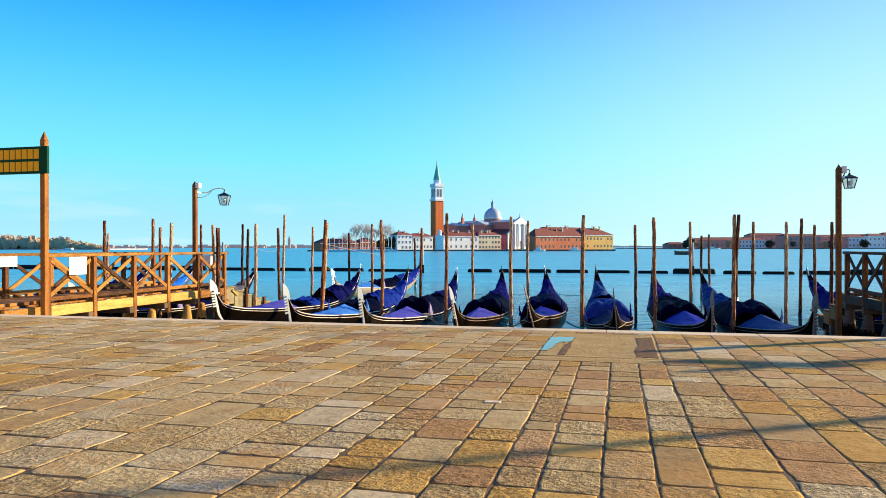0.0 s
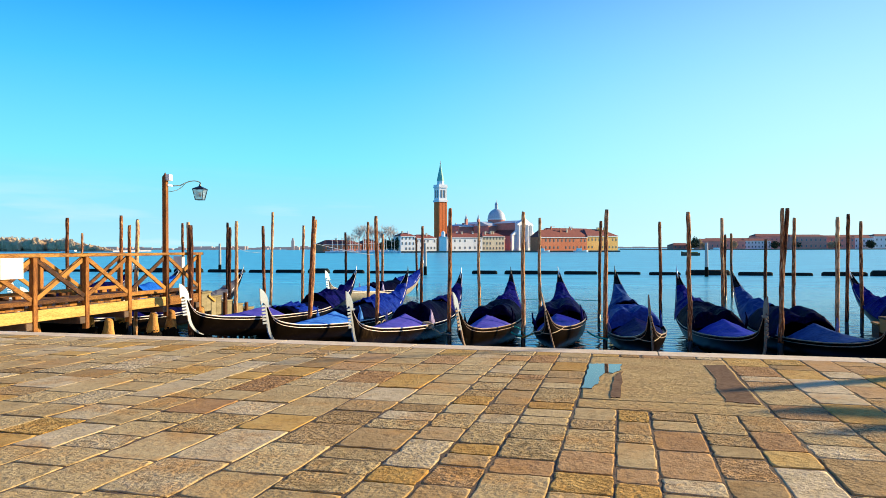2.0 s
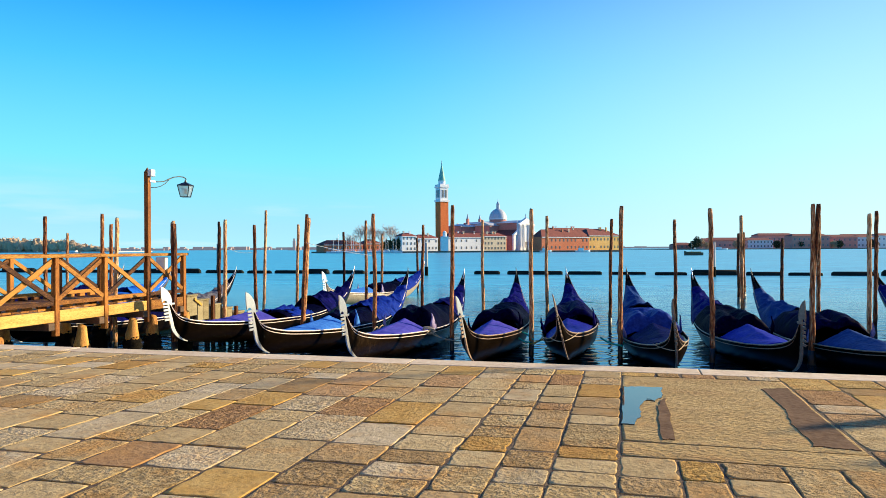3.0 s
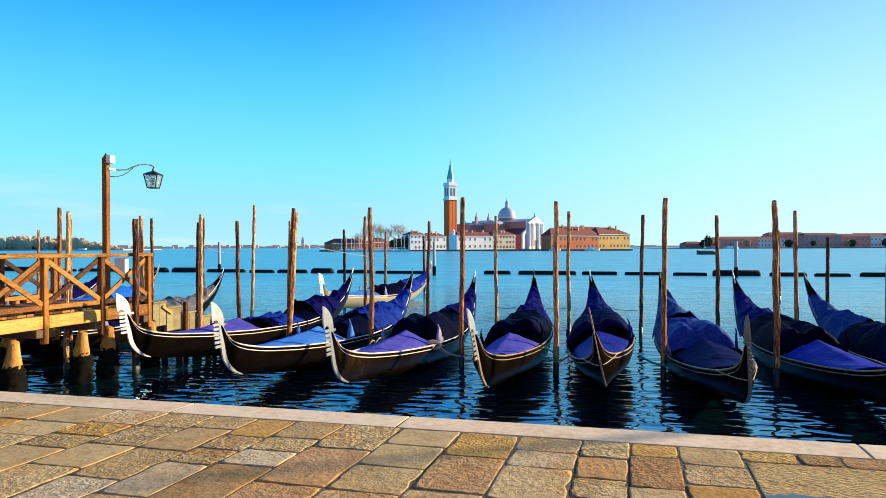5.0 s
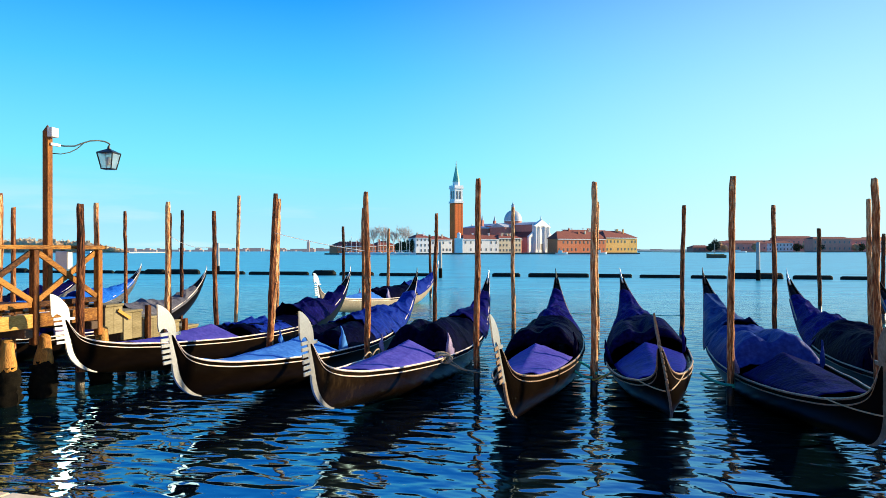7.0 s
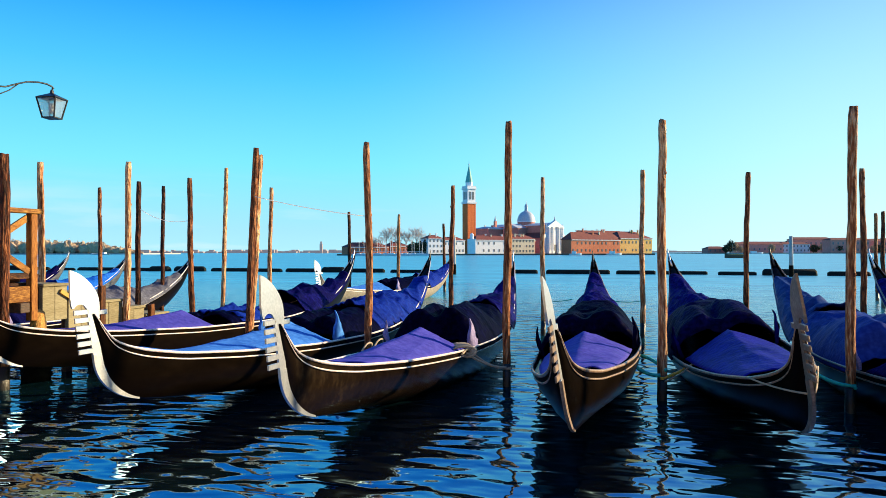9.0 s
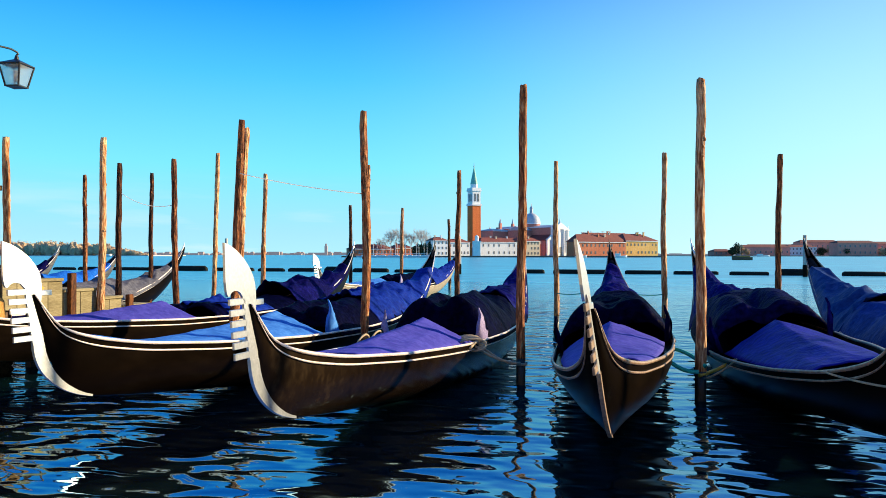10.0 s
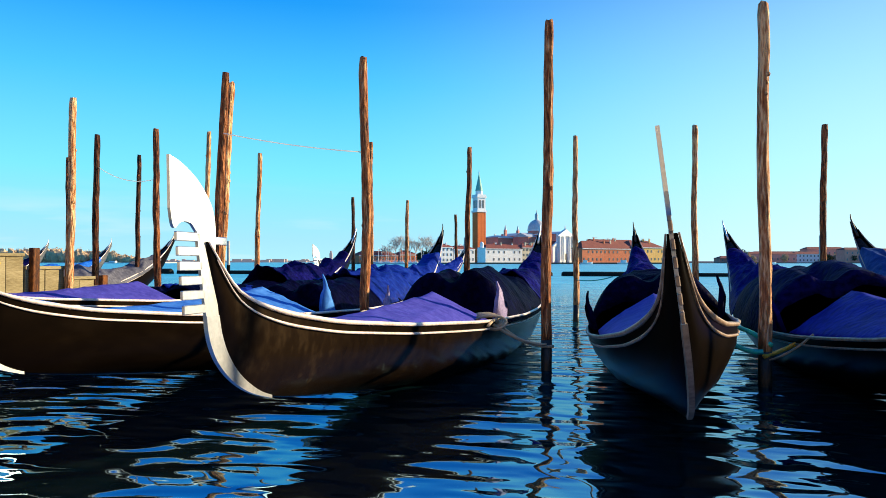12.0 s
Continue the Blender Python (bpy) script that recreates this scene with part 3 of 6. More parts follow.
PILES = [  # x, y, top
    (-10.98, 20.58, 2.12), (-8.39, 20.40, 2.22), (-6.42, 20.20, 2.19), (-4.26, 20.10, 2.36), (-2.24, 19.79, 2.22), (-0.13, 19.66, 2.24), (1.79, 19.58, 2.14), (3.90, 19.62, 2.20),
    (-12.62, 25.96, 2.68), (-11.36, 25.98, 2.16), (-8.78, 25.94, 2.26), (-6.76, 26.14, 2.09), (-4.72, 26.27, 2.23), (-2.57, 26.45, 2.34), (-0.47, 26.29, 2.20), (1.42, 25.49, 2.12), (3.27, 25.21, 2.20), (5.25, 24.72, 2.16), (6.86, 25.28, 2.28),
    (-14.72, 26.27, 2.32), (-11.11, 22.43, 2.03), (-12.32, 22.45, 2.00), (-10.85, 18.04, 1.92), (-12.17, 19.90, 2.08), (-13.57, 35.57, 2.12), (-11.85, 36.46, 2.04), (-11.77, 42.28, 1.90),
    (4.90, 36.95, 1.88), (5.68, 40.71, 2.00), (6.11, 33.89, 1.62), (-14.10, 19.43, 2.29), (-12.12, 17.59, 2.07), (-21.19, 25.96, 1.96), (-15.73, 19.14, 2.23), (5.70, 21.98, 2.07), (7.57, 26.52, 2.10), (7.02, 22.31, 2.06), (-16.59, 26.07, 2.31),
]
for i, (x, y, top) in enumerate(PILES):
    lean = (random.uniform(-0.02, 0.02), random.uniform(-0.02, 0.02))
    pile(x, y, top, 0.068 if i == 22 else 0.053 if y < 30 else 0.065, (0.045, 0.0) if i == 1 else lean, i)

for x, y, top, lean, seed in ((-8.375, 20.50, 2.12, (0.058, 0.0), 71), (4.02, 19.66, 2.20, (0.05, 0.0), 72), (-13.95, 19.6, 2.0, (0.0, 0.0), 73)):
    pile(x, y, top, 0.05, lean, seed)

# ---- gondolas ----
GS = np.linspace(0.28, 11.15, 218)


def curve_of(table, wide=13):
    xs, ys = zip(*table)
    y = np.interp(GS, xs, ys)
    k = np.ones(wide) / wide
    return np.convolve(np.pad(y, wide // 2, mode="reflect", reflect_type="odd"), k, mode="valid")


SHEER = curve_of([(0.28, 1.20), (0.31, 1.09), (0.36, 1.0), (0.5, 0.89), (0.8, 0.785), (1.3, 0.69), (2.2, 0.60), (3.8, 0.50), (5.5, 0.46), (6.6, 0.47), (7.6, 0.53), (8.8, 0.69), (9.7, 0.92), (10.3, 1.16), (10.8, 1.46), (11.15, 1.80)], 7)
KEEL = curve_of([(0.28, 1.14), (0.36, 0.80), (0.40, 0.66), (0.46, 0.54), (0.56, 0.43), (0.70, 0.335), (0.9, 0.265), (1.5, 0.175), (2.2, 0.09), (3, 0.0), (4, -0.07), (5.5, -0.11), (7.5, -0.08), (8.6, 0.03), (9.4, 0.22), (10.0, 0.46), (10.5, 0.80), (10.8, 1.10), (11.15, 1.66)], 7)
BEAM = curve_of([(0.28, 0.022), (0.5, 0.085), (1, 0.21), (2, 0.43), (3, 0.58), (4.5, 0.69), (5.7, 0.71), (7, 0.66), (8, 0.54), (9, 0.38), (10, 0.21), (10.6, 0.11), (10.9, 0.055), (11.15, 0.02)])
BOTTOM = curve_of([(0.28, 0.05), (2.5, 0.10), (4, 0.38), (5.5, 0.60), (7, 0.50), (8.5, 0.18), (10, 0.05), (11.15, 0.05)])


GUNWALE = np.concatenate((GS[0:30], GS[30:-30:4], GS[-30:-3:2]))
STRAKE = np.concatenate((GS[1:30], GS[30:-30:4], GS[-30:-16:2]))


def soften(pts, rounds=2):
    """Cut the corners of an open line, keeping its ends."""
    for _ in range(rounds):
        out = [pts[0]]
        for (ax, ay), (cx, cy) in zip(pts, pts[1:]):
            out += [(ax * 0.75 + cx * 0.25, ay * 0.75 + cy * 0.25), (ax * 0.25 + cx * 0.75, ay * 0.25 + cy * 0.75)]
        pts = out + [pts[-1]]
    return pts


def g_at(arr, s):
    return float(np.interp(s, GS, arr))


def hull_side(s, f):
    """Half width and height at the part f of the side, 0 at the bottom."""
    k, g, w = g_at(KEEL, s), g_at(SHEER, s), g_at(BEAM, s)
    low = g_at(BOTTOM, s)
    fx = np.interp(f, [0, 0.3, 0.65, 1], [low, low + (1 - low) * 0.62, low + (1 - low) * 0.92, 1.0])
    return w * float(fx), k + (g - k) * f


def drape(bm, s0, s1, crest, over=1.02, n=26, m=12, seed=0, crease=0.03, drop=0.04, power=2.0, cleft=None):
    """A cloth laid over the boat from s0 to s1; crest(s) is its height over the gunwale."""
    rows = []
    for i in range(n + 1):
        s = s0 + (s1 - s0) * i / n
        w, g = g_at(BEAM, s) * over + 0.012, g_at(SHEER, s)
        row = []
        for j in range(m + 1):
            t = -1 + 2 * j / m
            lobe = cleft(s) * math.exp(-(t / 0.20) ** 2) if cleft else 0.0
            z = g - lobe + 0.03 - drop * abs(t) ** 6 + crest(s) * (1 - abs(t) ** power)
            wr = noise.noise((t * 2.2 * w + seed * 7, s * 2.4, seed)) * crease * 0.8
            # pulled folds: narrow ridges running slantwise, and pinched hollows between them
            for fk, (slope, rate, gain) in enumerate(((0.9, 1.3, 1.2), (-0.8, 1.7, 0.8), (0.2, 3.2, 0.35))):
                q = noise.noise((t * w * slope * 2.0 + s * 0.55 * rate + seed * 3.7, t * w * rate - s * slope * 0.8 + seed, fk * 9.0 + seed))
                wr += (max(0.0, 0.30 - abs(q)) / 0.30) ** 2 * crease * gain - 0.25 * crease * gain
            row.append((t * w, s, z + wr * (1 - abs(t) ** 4)))
        rows.append(row)
    sheet(bm, rows)
    return bm


def thicken(ob, t):
    md = ob.modifiers.new("thickness", "SOLIDIFY")
    md.thickness, md.offset = t, -1
    return ob


def gondola(fx, fy, sx, sy, bow_cover, main_cover, stern_cover, label, seed=0, main_height=0.50, bow_ridge=0.28, dz=0.0, heel=0.0, hull=None, flap=None, wings=True, lip=None, wing=None, iron_mat=None, trim=0.0, band_mat=None, cords=False, scuffs=(), start=1.55, twist=0.0):
    steel = iron_mat or M_iron
    rnd = random.Random(seed)
    d = math.atan2(-(sx - fx), sy - fy)
    size = math.hypot(sx - fx, sy - fy) / 11.15
    e = thing("gondola", pose(fx, fy, WATER + dz, trim, heel, math.degrees(d)), label, "gondola", "moored gondolas")
    e.scale = (1, size, 1)
    # hull
    bm = bmesh.new()
    rows = []
    fs = (0.0, 0.12, 0.3, 0.5, 0.7, 0.88, 1.0)
    for s in np.concatenate((GS[:24], GS[24::3], GS[-1:])):
        right = [hull_side(s, f) for f in fs]
        rows.append([(-x, s, z) for x, z in right[::-1]] + [(0, s, g_at(KEEL, s) - 0.01)] + [(x, s, z) for x, z in right])
    vs = sheet(bm, rows)
    bm.faces.new(vs[0])
    bm.faces.new(vs[-1])
    part("hull", bm, hull or M_hull, e, "cream-toned hull" if hull == M_hull_pale else "dull grey hull" if hull == M_hull_grey else "black lacquered hull with scuffs", True)
    bm = bmesh.new()
    sheet(bm, [[(t * g_at(BEAM, s) * 0.97, s, g_at(SHEER, s) - 0.05 + 0.03 * (1 - t * t)) for t in (-1, -0.5, 0, 0.5, 1)] for s in GS[1:-1:6]])
    part("deck", bm, M_hull, e, "black wooden deck", True)
    for side in (-1, 1):
        bm = bmesh.new()
        tube(bm, [(side * (g_at(BEAM, s) + 0.006), s, g_at(SHEER, s)) for s in GUNWALE], [min(0.016, 0.005 + (s - 0.28) * 0.02, 0.004 + (11.1 - s) * 0.02) for s in GUNWALE], 6)
        part("gunwale", bm, lip or M_trim, e, "varnished gunwale strip", True)
        bm = bmesh.new()
        tube(bm, [(side * (hull_side(s, 0.86)[0] + 0.008), s, hull_side(s, 0.86)[1]) for s in STRAKE], [min(0.010, 0.002 + (s - 0.30) * 0.014, 0.002 + (10.4 - s) * 0.02) for s in STRAKE], 6)
        part("rubbing_strake", bm, lip or M_trim, e, "thin pale strake", True)
    # bow iron: blade, comb and the band along the stem
    bm = bmesh.new()
    blade = [(0.0, 1.63), (0.09, 1.605), (0.20, 1.545), (0.28, 1.475), (0.34, 1.40), (0.366, 1.32), (0.37, 1.20), (0.348, 1.08), (0.36, 0.95), (0.38, 0.80), (0.27, 0.80), (0.235, 1.02), (0.205, 1.25), (0.165, 1.29), (0.115, 1.303), (0.065, 1.29), (0.035, 1.255), (0.012, 1.28), (0.0, 1.36)]
    plate(bm, soften(blade[:10]) + soften(blade[10:13]) + soften(blade[13:]), 0.018)
    iron = part("bow_iron", bm, steel, e, "bright steel bow iron with curved blade")
    iron.matrix_local = Matrix.Translation((0, 0.38, 0)) @ Matrix.Rotation(radians(twist), 4, "Z") @ Matrix.Translation((0, -0.38, 0))
    for k in range(6):
        z = 1.222 - k * 0.076
        a = 0.042 + k * 0.010
        bm = bmesh.new()
        box(bm, -0.009, 0.009, a, 0.235 + k * 0.007, z - 0.024, z + 0.024, 0.004)
        part("tooth", bm, band_mat or steel, iron)
    bm = bmesh.new()
    box(bm, -0.009, 0.009, 0.36, 0.475, 1.185, 1.23, 0.004)
    part("rear_tooth", bm, steel, iron)
    bm = bmesh.new()
    front = [(0.27, 0.80), (0.28, 0.71), (0.31, 0.62), (0.36, 0.54), (0.45, 0.45), (0.58, 0.365), (0.72, 0.305), (0.9, 0.255)]
    back = [(0.38, 0.80), (0.405, 0.68), (0.46, 0.57), (0.55, 0.46), (0.69, 0.36), (0.9, 0.28)]
    plate(bm, soften(front) + soften(back)[::-1], 0.026)
    part("stem_band", bm, band_mat or steel, e, "curved metal band along the stem")
    for s0, s1, f in scuffs:  # pale scratches in the lacquer
        bm = bmesh.new()
        tube(bm, [(-hull_side(s, f + 0.02 * math.sin(s * 9))[0] - 0.001, s, hull_side(s, f + 0.02 * math.sin(s * 9))[1]) for s in np.linspace(s0, s1, 7)], [0.001, 0.006, 0.003, 0.007, 0.004, 0.006, 0.001], 5)
        part("scuff", bm, M_scratch, e, "pale scratch in the lacquer")
    if cords:
        for side in (-1, 1):  # pale cords from the stem to the gunwales
            bm = bmesh.new()
            tube(bm, sag((side * 0.03, 0.33, 0.70), (side * (g_at(BEAM, 1.25) + 0.03), 1.25, g_at(SHEER, 1.25) + 0.01), 0.02, 8), 0.008, 6)
            part("bow_cord", bm, M_rope, e, "pale cord tied from stem to gunwale", True)
    # stern iron
    bm = bmesh.new()
    tube(bm, [(0, 10.9, 1.52), (0, 11.08, 1.74), (0, 11.15, 1.86), (0, 11.14, 1.93)], [0.030, 0.018, 0.012, 0.006], 6)
    part("stern_iron", bm, M_white_box if seed > 21 else M_iron if seed % 2 else M_black_metal, e, "small pointed stern iron", True)
    # covers
    if bow_cover:
        bm = bmesh.new()
        drape(bm, start, 4.30, lambda s: bow_ridge * (max(0.0, s - 1.55) / 2.6) ** 1.15 if s < 4.16 else bow_ridge * (1 - (s - 4.16) / 0.16), 0.84 if start > 1.5 else 0.96, n=44, m=24, seed=seed, crease=0.012, power=1.0)
        thicken(part("bow_cover", bm, bow_cover, e, "smooth tarpaulin over the bow", True), 0.012)
    if main_cover:
        bm = bmesh.new()

        def crest(s):
            u = (s - 4.62) / 3.0
            shape = np.interp(u + 0.02 * math.sin(seed * 1.7), (0, 0.02, 0.05, 0.20, 0.36, 0.48, 0.58, 0.70, 0.82, 0.93, 1), (0.06, 0.66, 0.90, 1.0, 1.02, 0.90, 0.72, 0.80, 0.82, 0.66, 0.45))
            return main_height * 1.08 * float(shape) * (0.94 + 0.08 * math.sin(seed * 2.3 + u * 5)) + 0.02
        drape(bm, 4.62, 7.62, crest, 1.03, n=84, m=44, seed=seed + 3, crease=0.028, drop=0.08, power=2.8, cleft=lambda s: 0.24 * max(0.0, 1 - abs(s - 5.3) / 1.1))
        thicken(part("seat_cover", bm, main_cover, e, "loose tarpaulin bulging over the seats", True), 0.012)
        for side in (-1, 1) if wings else ():
            hgt = rnd.uniform(0.42, 0.52)
            bm = bmesh.new()
            horn = soften([(-0.10, 0.0), (-0.13, 0.12), (-0.12, 0.22), (-0.08, 0.31), (-0.10, hgt), (-0.03, 0.30), (0.05, 0.18), (0.12, 0.07), (0.15, 0.0)], 2)
            plate(bm, horn, 0.045)
            bmesh.ops.subdivide_edges(bm, edges=[ed for ed in bm.edges if abs(ed.verts[0].co.x - ed.verts[1].co.x) > 0.01], cuts=2)
            for v in bm.verts:  # the cloth bellies outwards and folds
                v.co.x *= 1.0 - 0.75 * (v.co.z / hgt) ** 2
                v.co.x += 0.05 * math.sin(v.co.z / hgt * 2.6) + 0.035 * noise.noise((v.co.y * 8, v.co.z * 7, seed + side))
            bmesh.ops.transform(bm, verts=bm.verts, matrix=Matrix.Translation((side * 0.62, 4.52, 0.47)) @ Matrix.Rotation(radians(side * -14), 4, "Z") @ Matrix.Diagonal((side, 1, 1, 1)))
            part("seat_wing", bm, wing or (main_cover if rnd.random() < 0.4 else M_wing), e, "cloth-covered upright wing of the seat", True)
    if flap:  # a crumpled cloth thrown over the seats
        cloth, f0, f1, lift = flap
        bm = bmesh.new()
        rows = []
        for i in range(41):
            q = f0 + (f1 - f0) * i / 40
            w, g = g_at(BEAM, q) * 1.0, g_at(SHEER, q)
            rows.append([(t * w * (1 + 0.06 * noise.noise((t * 5, q * 4, seed))), q + 0.12 * noise.noise((t * 2, q, seed)), g + 0.03 + (0.14 + lift) * (1 - abs(t) ** 3) + 0.20 * (1 - t * t) * abs(noise.noise((t * 2.6, q * 2.1, seed))) + 0.10 * (1 - t * t) * abs(noise.noise((t * 6, q * 5, seed + 2)))) for t in [-1 + 2 * k / 28 for k in range(29)]])
        sheet(bm, rows)
        thicken(part("loose_cloth", bm, cloth, e, "crumpled blue cloth over the seats", True), 0.012)
    if stern_cover:
        bm = bmesh.new()

        def crest2(s):
            u = (s - 7.3) / 3.2
            u = min(u, 1.0)
            fold = 0.07 * abs(math.sin(u * 8 + seed * 1.3)) ** 0.5 * (1 - u) ** 0.7
            return 0.34 * (1 - u) ** 1.4 + 0.05 + fold + 0.09 * math.exp(-((u - 0.34) / 0.13) ** 2)
        drape(bm, 7.3, 10.45, crest2, 1.09, n=96, m=40, seed=seed + 9, crease=0.062, drop=0.10, power=1.5)
        thicken(part("stern_cover", bm, stern_cover, e, "tarpaulin drawn up to the stern", True), 0.012)
    return e


GONDOLAS = [
    (-10.40, 17.0, -9.9, 27.9, M_tarp_purple, M_tarp_black, M_tarp_navy, "black gondola with violet bow cover moored beside the wooden pier"),
    (-7.57, 15.85, -7.46, 26.8, M_tarp_light, M_tarp_black, M_tarp_blue, "black gondola with light blue bow cover and blue stern cover"),
    (-5.44, 15.68, -5.46, 27.0, M_tarp_purple, M_tarp_black, M_tarp_navy, "black gondola with violet bow cover and navy seat cover"),
    (-2.93, 15.70, -3.47, 27.0, M_tarp_purple, M_tarp_black, M_tarp_navy, "black gondola under violet and navy covers moored between piles"),
    (-1.06, 16.05, -1.69, 27.4, M_tarp_royal, M_tarp_black, M_tarp_navy, "black gondola under deep navy covers between two piles"),
    (0.90, 15.40, 0.17, 26.6, M_tarp_navy, M_tarp_slate, M_tarp_teal, "black gondola with slate blue stern cover and dark seats"),
    (3.00, 16.00, 2.17, 27.6, M_tarp_royal, M_tarp_black, M_tarp_navy, "black gondola under loose navy covers beside tied piles"),
    (5.05, 15.60, 3.82, 26.4, M_tarp_teal, M_tarp_black, M_tarp_teal, "black gondola with slate blue covers beside the lamp dock"),
    (9.00, 18.00, 7.80, 28.6, M_tarp_blue, M_tarp_black, M_tarp_navy, "black gondola under navy covers behind the lamp dock"),
]
for i, g in enumerate(GONDOLAS):
    gondola(*g, seed=i + 1, heel=(-3, -2, -2, -7, -11, -6, -3, -3, 0)[i], main_height=(0.20, 0.38, 0.50, 0.52, 0.52, 0.46, 0.50, 0.50, 0.50)[i], flap=(M_tarp_blue, 4.9, 6.3, 0.0) if i == 0 else (M_tarp_blue, 6.1, 7.7, 0.24) if i == 1 else None, wings=i != 0, hull=None if i == 2 else M_hull_dark, lip=M_trim_dark if i > 2 else None, wing=M_tarp_light if i == 1 else M_tarp_navy if i == 4 else None, iron_mat=M_iron_dull if i in (4, 5, 6, 7) else None, dz=(0.10, 0.07, 0.045, 0.07, 0.11, 0.08, 0.03, 0.03, 0.03)[i], trim=-0.35 if i < 5 else -0.15, band_mat=M_iron_dull if i in (3, 4, 5, 6, 7) else None, cords=i in (4, 5), start=0.80 if i == 1 else 1.55, twist=-3.0 if i == 3 else 0.0, scuffs=((0.95, 1.10, 0.46), (0.92, 0.97, 0.55), (1.02, 1.20, 0.40), (0.98, 1.05, 0.34), (1.10, 1.14, 0.50), (1.0, 1.16, 0.24), (2.0, 2.35, 0.62), (1.9, 1.94, 0.66), (1.55, 1.59, 0.72), (1.62, 1.65, 0.35), (0.78, 0.82, 0.62)) if i == 2 else ())
# a second row farther out and boats beyond the pier
gondola(-12.48, 30.5, -11.0, 41.2, M_tarp_light, M_tarp_black, M_tarp_blue, "pale-sided gondola with light blue cover in the outer row", seed=21, main_height=0.4, hull=M_hull_pale)
gondola(-14.9, 16.6, -14.85, 27.7, M_tarp_navy, M_tarp_black, M_tarp_grey, "black gondola with grey stern cover moored behind the pier steps", seed=22, main_height=0.3, hull=M_hull_dark)
gondola(-20.2, 21.3, -20.9, 32.2, M_tarp_bright, M_tarp_bright, M_tarp_bright, "grey-sided gondola with bright blue covers beyond the pier", seed=23, main_height=0.3, hull=M_hull_grey)
gondola(-22.9, 21.6, -23.6, 32.2, M_tarp_navy, M_tarp_black, M_tarp_navy, "grey-sided gondola with dark covers beyond the pier", seed=24, main_height=0.3, hull=M_hull_grey)


# ---- piers ----
def lantern(x, y, z, top, size=1.0):
    """A four-sided lantern; z is its upper rim, top the point where it hangs."""
    e = thing("lantern", pose(x, y, z, 0, 0, 12), "black metal lantern with frosted panes hanging from a bracket", "lantern", "pier lanterns")
    a, c, h = 0.155 * size, 0.10 * size, 0.29 * size
    for sx, sy in ((-1, -1), (1, -1), (1, 1), (-1, 1)):
        bm = bmesh.new()
        bar(bm, (sx * a, sy * a, 0), (sx * c, sy * c, -h), 0.018, 0.018, (1, 0, 0))
        part("corner_bar", bm, M_black_metal, e)
    for nx, ny in ((1, 0), (-1, 0), (0, 1), (0, -1)):
        bm = bmesh.new()
        q = [Vector((nx * w + (1 - abs(nx)) * k * w, ny * w + (1 - abs(ny)) * k * w, zz)) * 1.0 for w, zz, k in ((a - 0.006, -0.01, -1), (a - 0.006, -0.01, 1), (c - 0.004, -h + 0.01, 1), (c - 0.004, -h + 0.01, -1))]
        inner = [p - Vector((nx, ny, 0)) * 0.006 for p in q]
        va, vb = [bm.verts.new(p) for p in q], [bm.verts.new(p) for p in inner]
        bm.faces.new(va)
        bm.faces.new(vb[::-1])
        for i in range(4):
            bm.faces.new((va[i], va[(i + 1) % 4], vb[(i + 1) % 4], vb[i]))
        part("pane", bm, M_lamp_glass, e, "frosted glass pane")
    bm = bmesh.new()
    box(bm, -a - 0.012, a + 0.012, -a - 0.012, a + 0.012, 0.0, 0.018, 0.004)
    r = bmesh.ops.create_cone(bm, segments=4, radius1=(a + 0.008) * 1.414, radius2=0.035, depth=0.075, cap_ends=True, matrix=Matrix.Translation((0, 0, 0.055)) @ Matrix.Rotation(radians(45), 4, "Z"))
    bmesh.ops.create_cone(bm, segments=8, radius1=0.035, radius2=0.02, depth=0.06, cap_ends=True, matrix=Matrix.Translation((0, 0, 0.12)))
    part("roof", bm, M_black_metal, e, "black pyramid cap")
    bm = bmesh.new()
    box(bm, -c - 0.01, c + 0.01, -c - 0.01, c + 0.01, -h - 0.02, -h, 0.003)
    part("base", bm, M_black_metal, e)
    bm = bmesh.new()
    bmesh.ops.create_cone(bm, segments=12, radius1=0.035 * size, radius2=0.045 * size, depth=0.15 * size, cap_ends=True, matrix=Matrix.Translation((0, 0, -0.15 * size)))
    part("bulb", bm, M_white_box, e, "white frosted bulb inside the lantern", True)
    bm = bmesh.new()
    tube(bm, [(0, 0, 0.17), (0, 0, top - z)], 0.009, 6)
    part("hanger", bm, M_black_metal, e)
    return e


